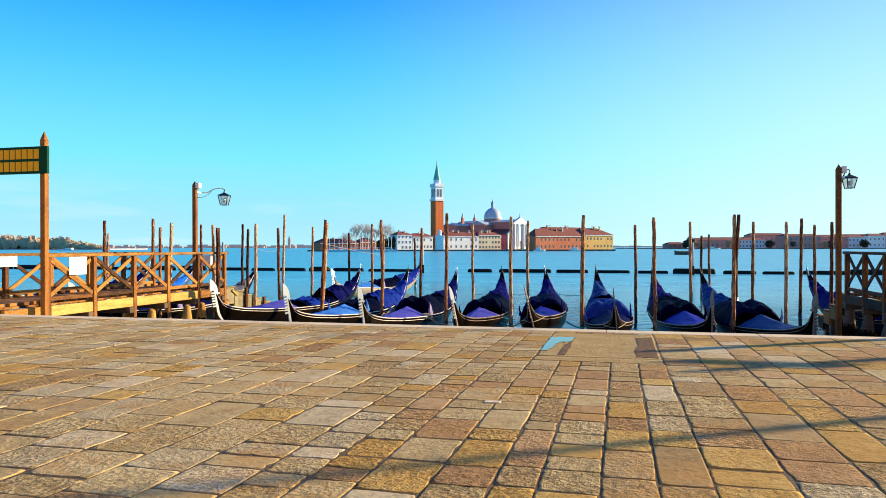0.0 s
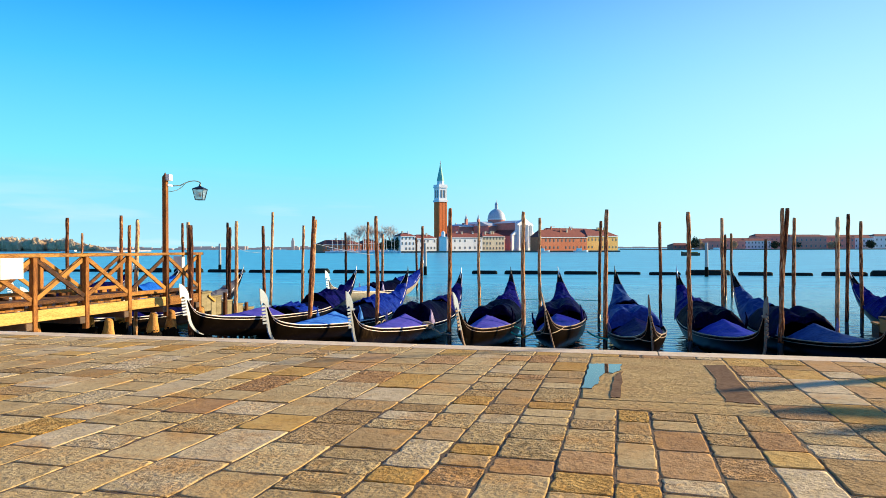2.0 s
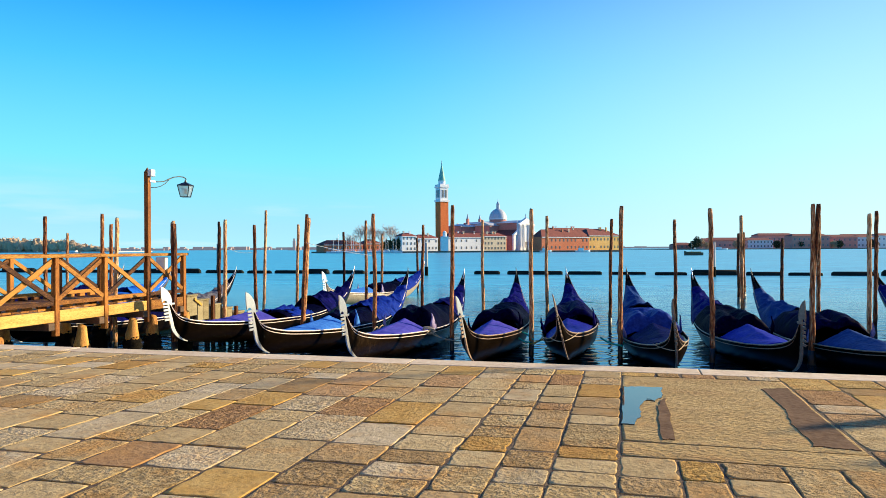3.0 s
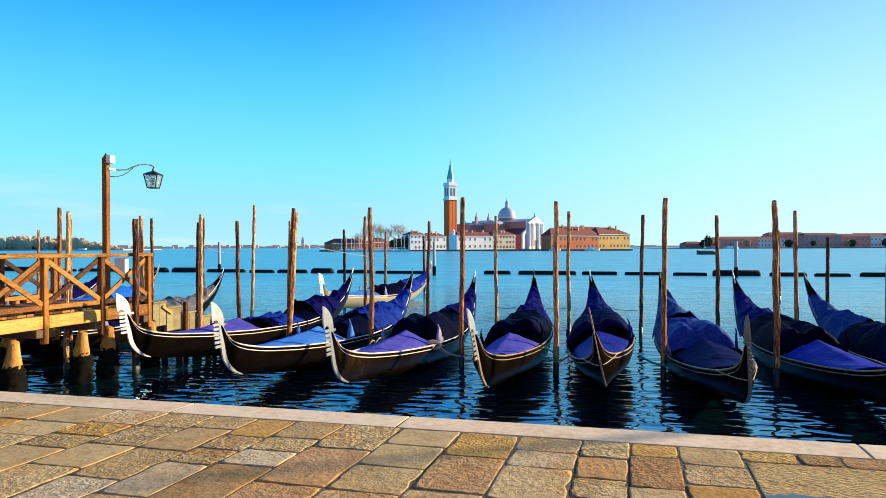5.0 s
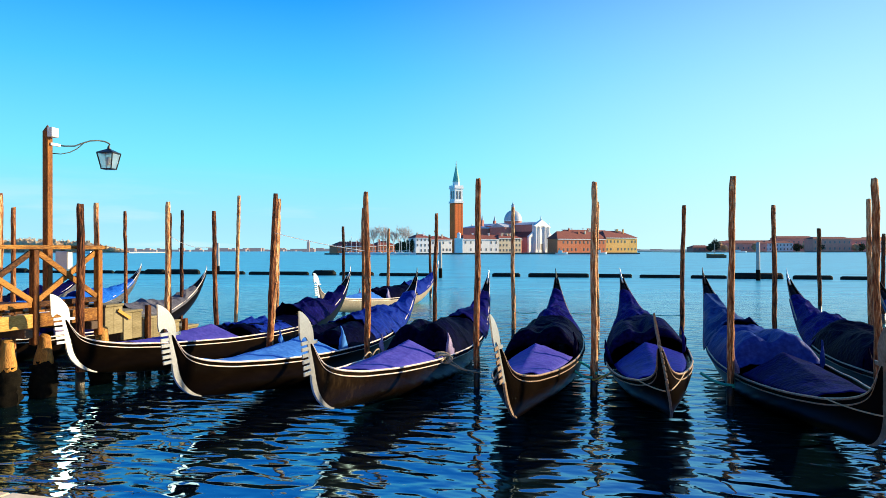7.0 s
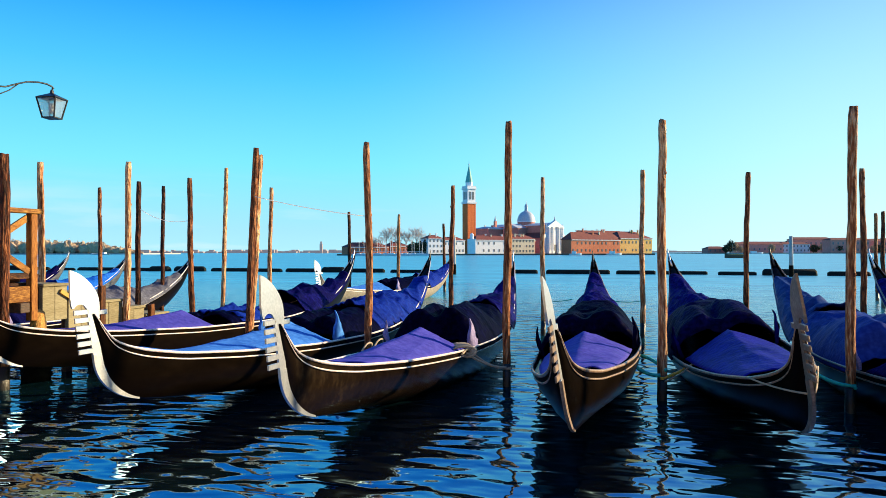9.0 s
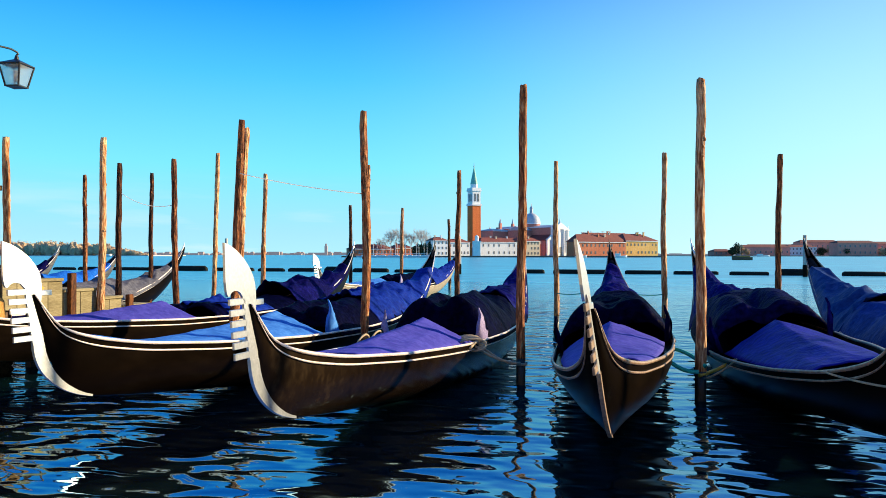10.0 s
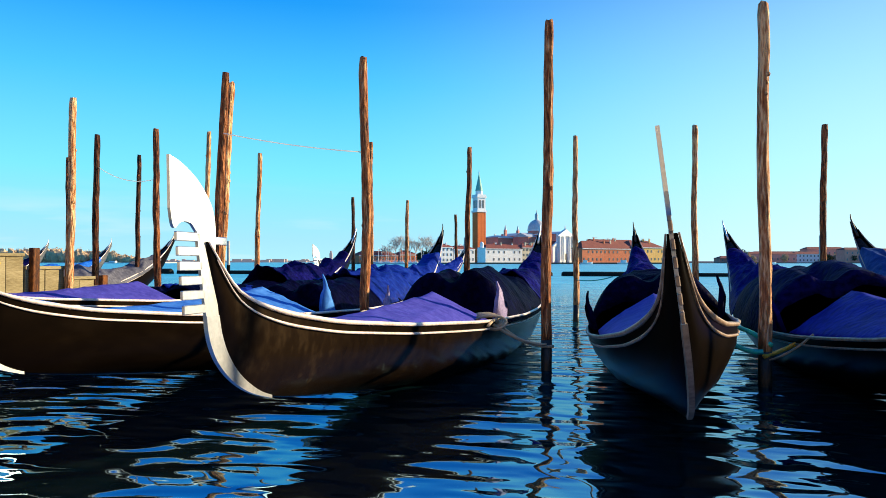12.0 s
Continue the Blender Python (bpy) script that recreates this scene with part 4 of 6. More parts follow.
def lamp_post(x, y, top, foot, dy, arm, box_dx, dx, size=1.0):
    """A square timber post; the bracket reaches arm metres along y (dy = 1 or -1)."""
    e = thing("lamp_post", pose(x, y, foot), "square brown timber lamp post with white box and curved iron bracket", "lamp post", "pier lamp posts")
    h = top - foot
    bm = bmesh.new()
    box(bm, -0.06, 0.06, -0.06, 0.06, 0, h - 0.12, 0.008)
    bmesh.ops.create_cone(bm, segments=4, radius1=0.085, radius2=0.004, depth=0.13, cap_ends=True, matrix=Matrix.Translation((0, 0, h - 0.055)) @ Matrix.Rotation(radians(45), 4, "Z"))
    part("post", bm, M_post_brown, e)
    bm = bmesh.new()
    box(bm, box_dx - 0.06, box_dx + 0.055, -0.09, 0.07, h - 0.22, h - 0.05, 0.01)
    part("junction_box", bm, M_white_box, e, "white junction box")
    bm = bmesh.new()
    box(bm, 0.05, 0.09, dy * 0.09 - 0.1, dy * 0.09 + 0.12, h - 0.36, h - 0.31, 0.005)
    part("conduit_plate", bm, M_white_box, e)
    bm = bmesh.new()
    up = [(dx * k, dy * arm * k, h - 0.30 + z) for k, z in ((0.06, -0.03), (0.26, -0.03), (0.42, -0.005), (0.55, 0.07), (0.68, 0.135), (0.82, 0.165), (0.93, 0.165), (1.0, 0.14), (1.02, 0.115), (1.0, 0.10))]
    tube(bm, up, 0.014, 6)
    part("bracket", bm, M_black_metal, e, "curved black iron bracket", True)
    bm = bmesh.new()
    tube(bm, [(dx * k, dy * arm * k, h - 0.30 + z) for k, z in ((0.06, -0.19), (0.2, -0.185), (0.34, -0.135), (0.46, -0.05), (0.58, 0.085))], 0.009, 6)
    part("brace", bm, M_black_metal, e, "", True)
    lantern(x + dx, y + dy * arm, top - 0.36, top - 0.20, size)
    return e


def railing_side(pier, x, ys, deck, top, inner, wood=None, cap=None):
    """Posts, rails and crossed braces along x; inner is the side on which the braces lie."""
    for y in ys:
        bm = bmesh.new()
        box(bm, x - 0.055, x + 0.055, y - 0.055, y + 0.055, deck - 0.55, top - 0.04, 0.008)
        part("railing_post", bm, M_post_brown, pier)
    for y0, y1 in zip(ys, ys[1:]):
        for lo, hi in ((deck + 0.16, top - 0.10), (top - 0.10, deck + 0.16)):
            bm = bmesh.new()
            off = inner * (0.018 if lo < hi else -0.018)
            bar(bm, (x + off, y0 + 0.066, lo), (x + off, y1 - 0.066, hi), 0.034, 0.09)
            part("cross_brace", bm, wood or M_timber, pier)
        bm = bmesh.new()
        box(bm, x - 0.03, x + 0.03, y0 + 0.067, y1 - 0.067, deck + 0.06, deck + 0.15, 0.006)
        part("bottom_rail", bm, wood or M_timber, pier)
    bm = bmesh.new()
    box(bm, x - 0.085, x + 0.085, ys[0] - 0.12, ys[-1] + 0.12, top - 0.038, top + 0.03, 0.008)
    part("handrail", bm, cap or M_timber_pale, pier, "flat weathered handrail")


def pier(label, x_near, x_far, ys, deck, top, fascia, feet, wood=None, cap=None):
    """A boarded pier from the quay's edge out over the water."""
    lo, hi = min(x_near, x_far), max(x_near, x_far)
    inner = 1 if x_far > x_near else -1
    e = thing("wooden_pier", pose(0, 0, 0), label, "pier", "wooden piers")
    y0, y1 = EDGE + 0.03, ys[-1] + 0.12
    n = int((y1 - y0) / 0.2)
    for i in range(n):
        a = y0 + (y1 - y0) * i / n
        bm = bmesh.new()
        box(bm, lo + 0.09, hi - 0.09, a + 0.004, a + (y1 - y0) / n - 0.004, deck - 0.04, deck + random.uniform(-0.004, 0.004), 0.003)
        part("deck_board", bm, M_timber, e)
    railing_side(e, x_near, ys, deck, top, inner, wood, cap)
    railing_side(e, x_far, ys, deck, top, -inner, wood, cap)
    for x in (x_near, x_far):
        for ya, yb in zip([y0 + 0.02] + [v + 0.0 for v in ys], ys):
            if yb - ya < 0.2:
                continue
            bm = bmesh.new()
            box(bm, x - 0.045, x + 0.045, ya + 0.068, yb - 0.068, deck - 0.27, deck - 0.045, 0.006)
            part("fascia_plank", bm, fascia, e, "pale fascia plank")
            # small kerb blocks on the deck's edge
            for k in range(4):
                yk = ya + (yb - ya) * (k + 0.5) / 4
                bm = bmesh.new()
                xi = x + (inner if x == x_near else -inner) * 0.17
                box(bm, xi - 0.05, xi + 0.05, yk - 0.09, yk + 0.09, deck + 0.006, deck + 0.075, 0.006)
                part("kerb_block", bm, M_timber, e)
    for y in ys[1:]:
        bm = bmesh.new()
        box(bm, lo - 0.12, hi + 0.12, y - 0.30, y - 0.14, deck - 0.42, deck - 0.275, 0.01)
        part("cross_beam", bm, M_timber_dark, e, "shade-darkened bearer under the deck")
    for x, y in feet:
        bm = bmesh.new()
        zs = [(WATER + 0.50, 0.155), (WATER + 0.62, 0.15), (-0.52, 0.115), (deck - 0.45, 0.088), (deck - 0.425, 0.08)]
        tube(bm, [(x + 0.012 * k, y, z) for k, (z, r) in enumerate(zs)], [r for z, r in zs], 12)
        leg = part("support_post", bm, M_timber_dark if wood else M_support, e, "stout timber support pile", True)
        bm = bmesh.new()
        rings = []
        for k in range(30):
            z = WATER - 0.8 + 1.40 * k / 29
            rings.append([(x + math.cos(a) * rr, y + math.sin(a) * rr, z) for a in [q * math.tau / 20 for q in range(21)] for rr in [0.20 + 0.05 * noise.noise((math.cos(a) * 3 + x, math.sin(a) * 3 + y, z * 5)) + 0.07 * noise.noise((math.cos(a) * 9 + x, math.sin(a) * 9 + y, z * 17)) - (0.05 if k > 27 else 0.0)]])
        sheet(bm, rings)
        part("mussel_crust", bm, M_mussel, leg, "black crust of mussels at the waterline", True)
    return e


YS = [11.65, 13.03, 14.43, 15.80, 17.22, 18.63]
left_pier = pier("brown timber pier with crossed railings and pale planks", -11.0, -13.5, YS, 0.13, 1.17, M_timber_pale, [(-11.04, 13.1), (-11.04, 15.15), (-11.04, 16.72), (-11.04, 17.44), (-11.04, 18.75), (-13.5, 13.4), (-13.5, 15.6), (-13.5, 17.4), (-13.5, 18.6)])
right_pier = pier("shade-dark timber pier with crossed railings beside the gondolas", 6.75, 9.3, [12.9, 14.3, 15.7, 17.1, 18.5, 19.9], 0.10, 1.17, M_dock_shade, [(x, y) for x in (6.73, 9.32) for y in (14.1, 15.5, 16.9, 18.3, 19.7)], M_dock_shade, M_dock_shade)
lamp_post(-11.77, 18.27, 3.36, 0.13, 1, 1.2, 0.13, 0.28)
lamp_post(6.30, 19.02, 3.42, -1.9, -1, 0.06, 0.12, 0.235, 0.82)

# boarding steps at the pier's end
e = thing("boarding_steps", pose(-12.05, 18.86, 0), "pale grey-gold timber boarding steps going down to the water", "steps")
for a, c, top in ((0.02, 0.50, 0.10), (0.51, 1.04, -0.05), (1.05, 1.69, -0.22), (1.70, 2.24, -0.37), (2.25, 2.89, -0.53), (2.90, 3.40, -0.69)):
    bm = bmesh.new()
    box(bm, -1.0, 1.0, a, c, top - 0.045, top, 0.006)
    part("tread", bm, M_step, e)
    half = (a + c) / 2
    for b0, b1, dx in ((a + 0.012, half - 0.003, 0.0), (half + 0.003, c - 0.002, random.uniform(-0.008, 0.004))):
        bm = bmesh.new()
        box(bm, 0.90 + dx, 0.975 + dx, b0, b1, top - 0.56, top - 0.047, 0.006)
        part("side_board", bm, M_step, e, "broad upright side board")
    bm = bmesh.new()
    box(bm, 0.78, 0.885, a + 0.06, a + 0.18, WATER - 0.8, top - 0.05, 0.006)
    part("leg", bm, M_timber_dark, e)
for a, top in ((1.10, 0.02), (2.30, -0.36)):
    bm = bmesh.new()
    box(bm, 0.985, 1.065, a, a + 0.11, WATER - 0.8, top, 0.008)
    part("fender_post", bm, M_post_brown, e, "dark upright fender post")
bm = bmesh.new()
bar(bm, (1.0, 0.34, -0.02), (1.0, 0.66, -0.20), 0.03, 0.06)
part("yellow_board", bm, M_step_yellow, e, "slanting yellow painted edge board")
e = thing("boarding_steps", pose(7.9, 20.1, 0), "dark timber boarding steps at the lamp dock", "steps")
for k in range(5):
    top = 0.05 - 0.2 * k
    bm = bmesh.new()
    box(bm, -1.1, 1.0, 0.02 + 0.6 * k, 0.02 + 0.6 * (k + 1) - 0.01, top - 0.05, top, 0.006)
    part("tread", bm, M_timber, e)
    bm = bmesh.new()
    box(bm, -1.07, -1.0, 0.03 + 0.6 * k, 0.6 * (k + 1), top - 0.42, top - 0.052, 0.006)
    part("side_board", bm, M_timber, e)
    bm = bmesh.new()
    box(bm, -0.99, -0.89, 0.06 + 0.6 * k, 0.18 + 0.6 * k, WATER - 0.8, top - 0.052, 0.006)
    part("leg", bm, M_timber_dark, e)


# notices on the railing
def notice(x, y, z, w, h, label):
    bm = bmesh.new()
    box(bm, x + 0.07, x + 0.085, y - w / 2, y + w / 2, z - h / 2, z + h / 2, 0.003)
    ob = part("notice_board", bm, M_white_box)
    return tagged(ob, label, "notice board")


notice(-11.0, 12.45, 0.93, 0.52, 0.40, "blank white notice board fixed to the pier railing")
bm = bmesh.new()
box(bm, -11.33, -11.06, 17.98, 18.10, 0.78, 1.10, 0.012)
tagged(part("meter_box", bm, M_white_box), "white enamel meter box on the pier railing", "meter box")
notice(-13.5, 12.9, 1.0, 0.8, 0.25, "cream notice board on the far pier railing")

# sign over the pier's entrance
e = thing("sign_board", pose(-10.75, 11.32, 0.0), "dark green sign with two rows of yellow lettering on timber posts", "sign")
for x, top in ((0.0, 3.74), (-2.1, 3.74)):
    bm = bmesh.new()
    box(bm, x - 0.06, x + 0.06, -0.06, 0.06, quay_z(EDGE) - 0.3, top - 0.18, 0.008)
    bmesh.ops.create_cone(bm, segments=4, radius1=0.085, radius2=0.004, depth=0.2, cap_ends=True, matrix=Matrix.Translation((x, 0, top - 0.08)) @ Matrix.Rotation(radians(45), 4, "Z"))
    part("post", bm, M_post_brown, e)
bm = bmesh.new()
box(bm, -2.35, 0.19, -0.135, -0.065, 2.87, 3.43, 0.008)
board = part("board", bm, M_sign_green, e)
for row, z in enumerate((3.275, 3.02)):
    for k in range(14):
        bm = bmesh.new()
        x1 = -0.01 - k * 0.15
        box(bm, x1 - 0.125, x1, -0.14, -0.136, z - 0.10, z + 0.10)
        part("letter_bar", bm, M_sign_yellow, board)

# a street lamp farther along the quay, whose long shadow crosses the paving
e = thing("street_lamp", pose(9.0, 8.85, quay_z(8.85)), "tall cast iron street lamp standing on the quay", "street lamp")
bm = bmesh.new()
tube(bm, [(0, 0, 0), (0, 0, 0.25), (0, 0, 0.3), (0, 0, 5.4)], [0.16, 0.15, 0.075, 0.06], 12)
part("pole", bm, M_black_metal, e, "", True)
bm = bmesh.new()
bmesh.ops.create_cone(bm, segments=8, radius1=0.12, radius2=0.22, depth=0.45, cap_ends=True, matrix=Matrix.Translation((0, 0, 5.63)))
bmesh.ops.create_cone(bm, segments=8, radius1=0.25, radius2=0.03, depth=0.2, cap_ends=True, matrix=Matrix.Translation((0, 0, 5.95)))
part("lantern_head", bm, M_lamp_glass, e)

# a tall bare pole on the far side of the lamp dock, known by its thin shadow on the paving
e = thing("timber_pole", pose(9.55, 16.9, WATER), "tall plain timber pole beside the dark pier", "pole")
bm = bmesh.new()
tube(bm, [(0, 0, -1.0), (0, 0, 2.0), (0.02, 0, 4.0), (0.02, 0.01, 6.1)], [0.07, 0.065, 0.055, 0.045], 10)
part("shaft", bm, M_dock_shade, e, "", True)

# timber gateway at the lamp dock's entrance; its shadow falls on the paving
e = thing("gateway", pose(8.02, 11.6, quay_z(EDGE) - 0.3), "square brown timber gate posts with an arm board at the dock", "gateway")
for x, top in ((-1.27, 2.27), (1.27, 3.05)):
    bm = bmesh.new()
    box(bm, x - 0.075, x + 0.075, -0.075, 0.075, 0, top, 0.008)
    bmesh.ops.create_cone(bm, segments=4, radius1=0.105, radius2=0.004, depth=0.2, cap_ends=True, matrix=Matrix.Translation((x, 0, top + 0.1)) @ Matrix.Rotation(radians(45), 4, "Z"))
    part("post", bm, M_timber, e)
bm = bmesh.new()
box(bm, -0.15, 1.6, -0.14, -0.074, 2.56, 2.78, 0.008)
part("arm_board", bm, M_timber, e)

# ---- ropes ----
def rope(pts, mat, r=0.016, label="slack mooring rope between gondola and pile"):
    bm = bmesh.new()
    tube(bm, pts, r, 6)
    return tagged(part("mooring_rope", bm, mat, None, "", True), label, "rope", "mooring ropes")


rope(sag((-4.78, 19.75, -0.80), (-4.29, 20.04, -1.02), 0.05), M_rope)
rope(sag((-4.80, 20.05, -0.81), (-4.22, 20.10, -1.04), 0.08), M_rope)
rope(sag((-4.79, 19.55, -0.80), (-4.77, 20.25, -0.81), -0.05), M_rope)
for dy in (0.0, 0.42):  # slack loops over the side of the gondola, beside a pile
    rope([(-6.12 + 0.05 * math.sin(a), 19.45 + dy + 0.19 * math.cos(a), -0.82 + 0.15 * math.sin(a)) for a in [q * math.pi / 10 for q in range(11)]], M_rope, 0.014, "slack loop of hemp rope on the gunwale of a gondola")
for k in range(4):  # turns of rope round the gunwale
    rope([(-4.80 + 0.16 * math.cos(a) - 0.05 * k, 19.72 + 0.11 * k + 0.05 * math.sin(a * 2), -0.78 + 0.07 * math.sin(a)) for a in [q * math.tau / 14 for q in range(15)]], M_rope, 0.015, "hemp rope wound round the gunwale of a gondola")
rope(sag((-5.30, 19.80, -0.72), (-4.77, 19.95, -0.79), 0.02), M_rope)
rope(sag((-2.66, 19.75, -0.80), (-2.27, 19.73, -0.98), 0.06), M_rope_green, 0.023, "green nylon rope looped round a mooring pile")
rope(sag((-2.68, 20.15, -0.80), (-2.20, 19.73, -0.92), -0.07), M_rope_green, 0.023, "green nylon rope looped round a mooring pile")
rope(sag((-2.27, 19.71, -1.02), (-1.74, 20.1, -0.79), 0.03), M_rope_yellow, 0.020, "yellow nylon rope tied to a mooring pile")
rope(sag((-2.22, 19.70, -1.05), (-1.92, 19.4, -0.78), 0.03), M_rope, 0.010)
rope(sag((-0.62, 19.55, -0.80), (-0.13, 19.61, -0.98), 0.05), M_rope_green, 0.023, "green nylon rope looped round a mooring pile")
rope(sag((-0.14, 19.59, -1.0), (-0.05, 20.1, -0.82), 0.03), M_rope_green, 0.023, "green nylon rope looped round a mooring pile")
for x, y, qx, qy in ((-3.98, 25.4, -4.70, 26.25), (-3.30, 25.5, -2.60, 26.42), (-1.42, 25.7, -0.50, 26.27)):
    rope(sag((x, y, -0.42), (qx, qy, -0.50), 0.04), M_rope_green, 0.010, "green nylon stern line tied to a pile")
rope(sag((-8.39, 20.36, 1.45), (-6.45, 20.2, 1.10), 0.03), M_rope_white, 0.007, "thin white cord strung between two piles")
rope(sag((-12.3, 22.45, 1.45), (-11.1, 22.43, 1.20), 0.12), M_rope_white, 0.006, "thin white cord strung between two piles")

# ---- floating boom and markers ----
bx = -120.0
k = 0
while bx < 110:
    length = random.uniform(2.2, 5.4)
    if not (-20.2 < bx + length / 2 < -17.2):
        e = thing("boom_log", pose(bx + length / 2, 71.5 + random.uniform(-0.4, 0.4), WATER, 0, 0, random.uniform(-1.5, 1.5)), "dark tarred floating boom log on the lagoon", "boom log", "floating boom")
        bm = bmesh.new()
        r = random.choice((0.20, 0.24, 0.26, 0.28, 0.42))
        tube(bm, [(-length / 2, 0, 0.08), (-length / 2 + 0.15, 0, 0.08), (length / 2 - 0.15, 0, 0.08), (length / 2, 0, 0.08)], [r * 0.7, r, r, r * 0.7], 8)
        part("log", bm, M_boom, e, "", True)
    bx += length + random.uniform(0.2, 0.9)
for x, y, top in ((7.4, 68.0, 1.7), (-43.6, 72.4, 1.9), (-18.3, 67.5, 1.8)):
    e = thing("marker_post", pose(x, y, WATER), "thick pale marker post standing in the lagoon", "post", "marker posts")
    bm = bmesh.new()
    tube(bm, [(0, 0, -1), (0, 0, 0.9), (0, 0, top - WATER)], [0.15, 0.15, 0.13], 12)
    part("post", bm, M_post_grey, e, "", True)
    bm = bmesh.new()
    tube(bm, [(0, 0, -0.9), (0, 0, 0.7), (0, 0, 0.85)], [0.165, 0.165, 0.155], 12)
    part("wet_band", bm, M_mussel, e, "black wet band at the waterline", True)

# ---- the island across the water ----
FAR = pose(0.865, -1.004, 0, 0, 0, math.degrees(math.atan2(0.2414, 0.9704)))
AN = radians(33)
LEFT_DIR = Vector((-math.cos(AN), math.sin(AN), 0))      # along a shaded front, away from its corner
RIGHT_DIR = Vector((math.sin(AN), math.cos(AN), 0))      # along a sunlit side
WINDOW_MESH = {}


def window_mesh(w, h):
    if (w, h) not in WINDOW_MESH:
        bm = bmesh.new()
        box(bm, -w / 2, w / 2, -0.12, 0.12, 0, h, 0.02)
        WINDOW_MESH[(w, h)] = mesh_of(bm, "window", M_window)
    return WINDOW_MESH[(w, h)]


def far_house(name, label, u, v, a_len, b_len, h, roof_h, wall, roof=M_roof, left=(0, 0), right=(0, 0), side_wall=None, base=WATER + 0.6, win=(1.0, 1.8), hip=0.35, ang=57.0):
    """A house with its near corner at (u, v): a shaded front of a_len and a sunlit side of b_len."""
    e = thing(name, FAR @ pose(u, v, base, 0, 0, -ang), label, "building")
    # local frame: -x runs along the front, +y along the side
    bm = bmesh.new()
    box(bm, -a_len, 0, 0, b_len, 0, h)
    part("wall", bm, wall, e)
    if side_wall:
        bm = bmesh.new()
        box(bm, 0.005, 0.25, 0.1, b_len - 0.1, 0.01, h - 0.02)
        part("side_wall", bm, side_wall, e)
    if roof_h:
        bm = bmesh.new()
        o = 0.5
        q = [(-a_len - o, -o), (o, -o), (o, b_len + o), (-a_len - o, b_len + o)]
        lowv = [bm.verts.new((x, y, h)) for x, y in q]
        if a_len >= b_len:
            i = b_len * hip
            ridge = [bm.verts.new((-a_len + i, b_len / 2, h + roof_h)), bm.verts.new((-i, b_len / 2, h + roof_h))]
            for f in ((lowv[0], lowv[1], ridge[1], ridge[0]), (lowv[1], lowv[2], ridge[1]), (lowv[2], lowv[3], ridge[0], ridge[1]), (lowv[3], lowv[0], ridge[0])):
                bm.faces.new(f)
        else:
            i = a_len * hip
            ridge = [bm.verts.new((-a_len / 2, i, h + roof_h)), bm.verts.new((-a_len / 2, b_len - i, h + roof_h))]
            for f in ((lowv[0], lowv[1], ridge[0]), (lowv[1], lowv[2], ridge[1], ridge[0]), (lowv[2], lowv[3], ridge[1]), (lowv[3], lowv[0], ridge[0], ridge[1])):
                bm.faces.new(f)
        bm.faces.new(lowv[::-1])
        part("roof", bm, roof, e, "terracotta roof" if roof == M_roof else "")
        rnd = random.Random(int(u * 7 + b_len))
        for k in range(2 + int(b_len / 14)):  # chimneys
            bm = bmesh.new()
            x, y = -a_len * rnd.uniform(0.25, 0.75), b_len * rnd.uniform(0.15, 0.85)
            box(bm, x - 0.4, x + 0.4, y - 0.4, y + 0.4, h + 0.2, h + roof_h * rnd.uniform(0.9, 1.05) + 0.6)
            box(bm, x - 0.55, x + 0.55, y - 0.55, y + 0.55, h + roof_h * 1.05 + 0.6, h + roof_h * 1.05 + 0.85)
            part("chimney", bm, M_cream if k % 2 else wall, e)
        bm = bmesh.new()
        box(bm, 0.3 if side_wall else 0.02, 0.5, 0.0, b_len, h - 0.45, h - 0.05)
        part("cornice", bm, M_white, e, "pale stone cornice")
    for (rows, cols), along in ((left, 0), (right, 1)):
        for r in range(rows):
            for c in range(cols):
                if (r * 7 + c * 5 + int(u)) % 9 == 0:
                    continue
                ob = new("window", window_mesh(*win))
                ob.parent = e
                z = h * (r + 0.35) / rows if rows > 1 else h * 0.4
                if along == 0:
                    ob.location = (-a_len * (c + 0.5) / cols, 0.0, z)
                else:
                    ob.location = (0.25 if side_wall else 0.0, b_len * (c + 0.5) / cols, z)
                    ob.rotation_euler = (0, 0, radians(90))
    return e


SC = 0.343
def U(px, v=430.0):
    return (px - 784) / 1255 * v


# embankment
bm = bmesh.new()
box(bm, U(545), U(1088), 428, 560, WATER - 1, WATER + 0.9)
ob = part("island_ground", bm, M_quay_wall)
ob.matrix_world = FAR
tagged(ob, "low stone embankment of the island", "embankment", kind="structure")

K57 = math.sin(radians(57))


def along(p0, p1, start, v0):
    """The near corner and the length of a front between two bearings, on a quay line that begins at bearing start."""
    t = (U(start, 1.0), math.cos(radians(57)) / K57)
    def meet(p):
        k = U(p, 1.0)
        v = (v0 - t[1] * t[0] * v0) / (1 - t[1] * k)
        return k * v, v
    a, c = meet(p0), meet(p1)
    return a[0], a[1], math.hypot(c[0] - a[0], c[1] - a[1])


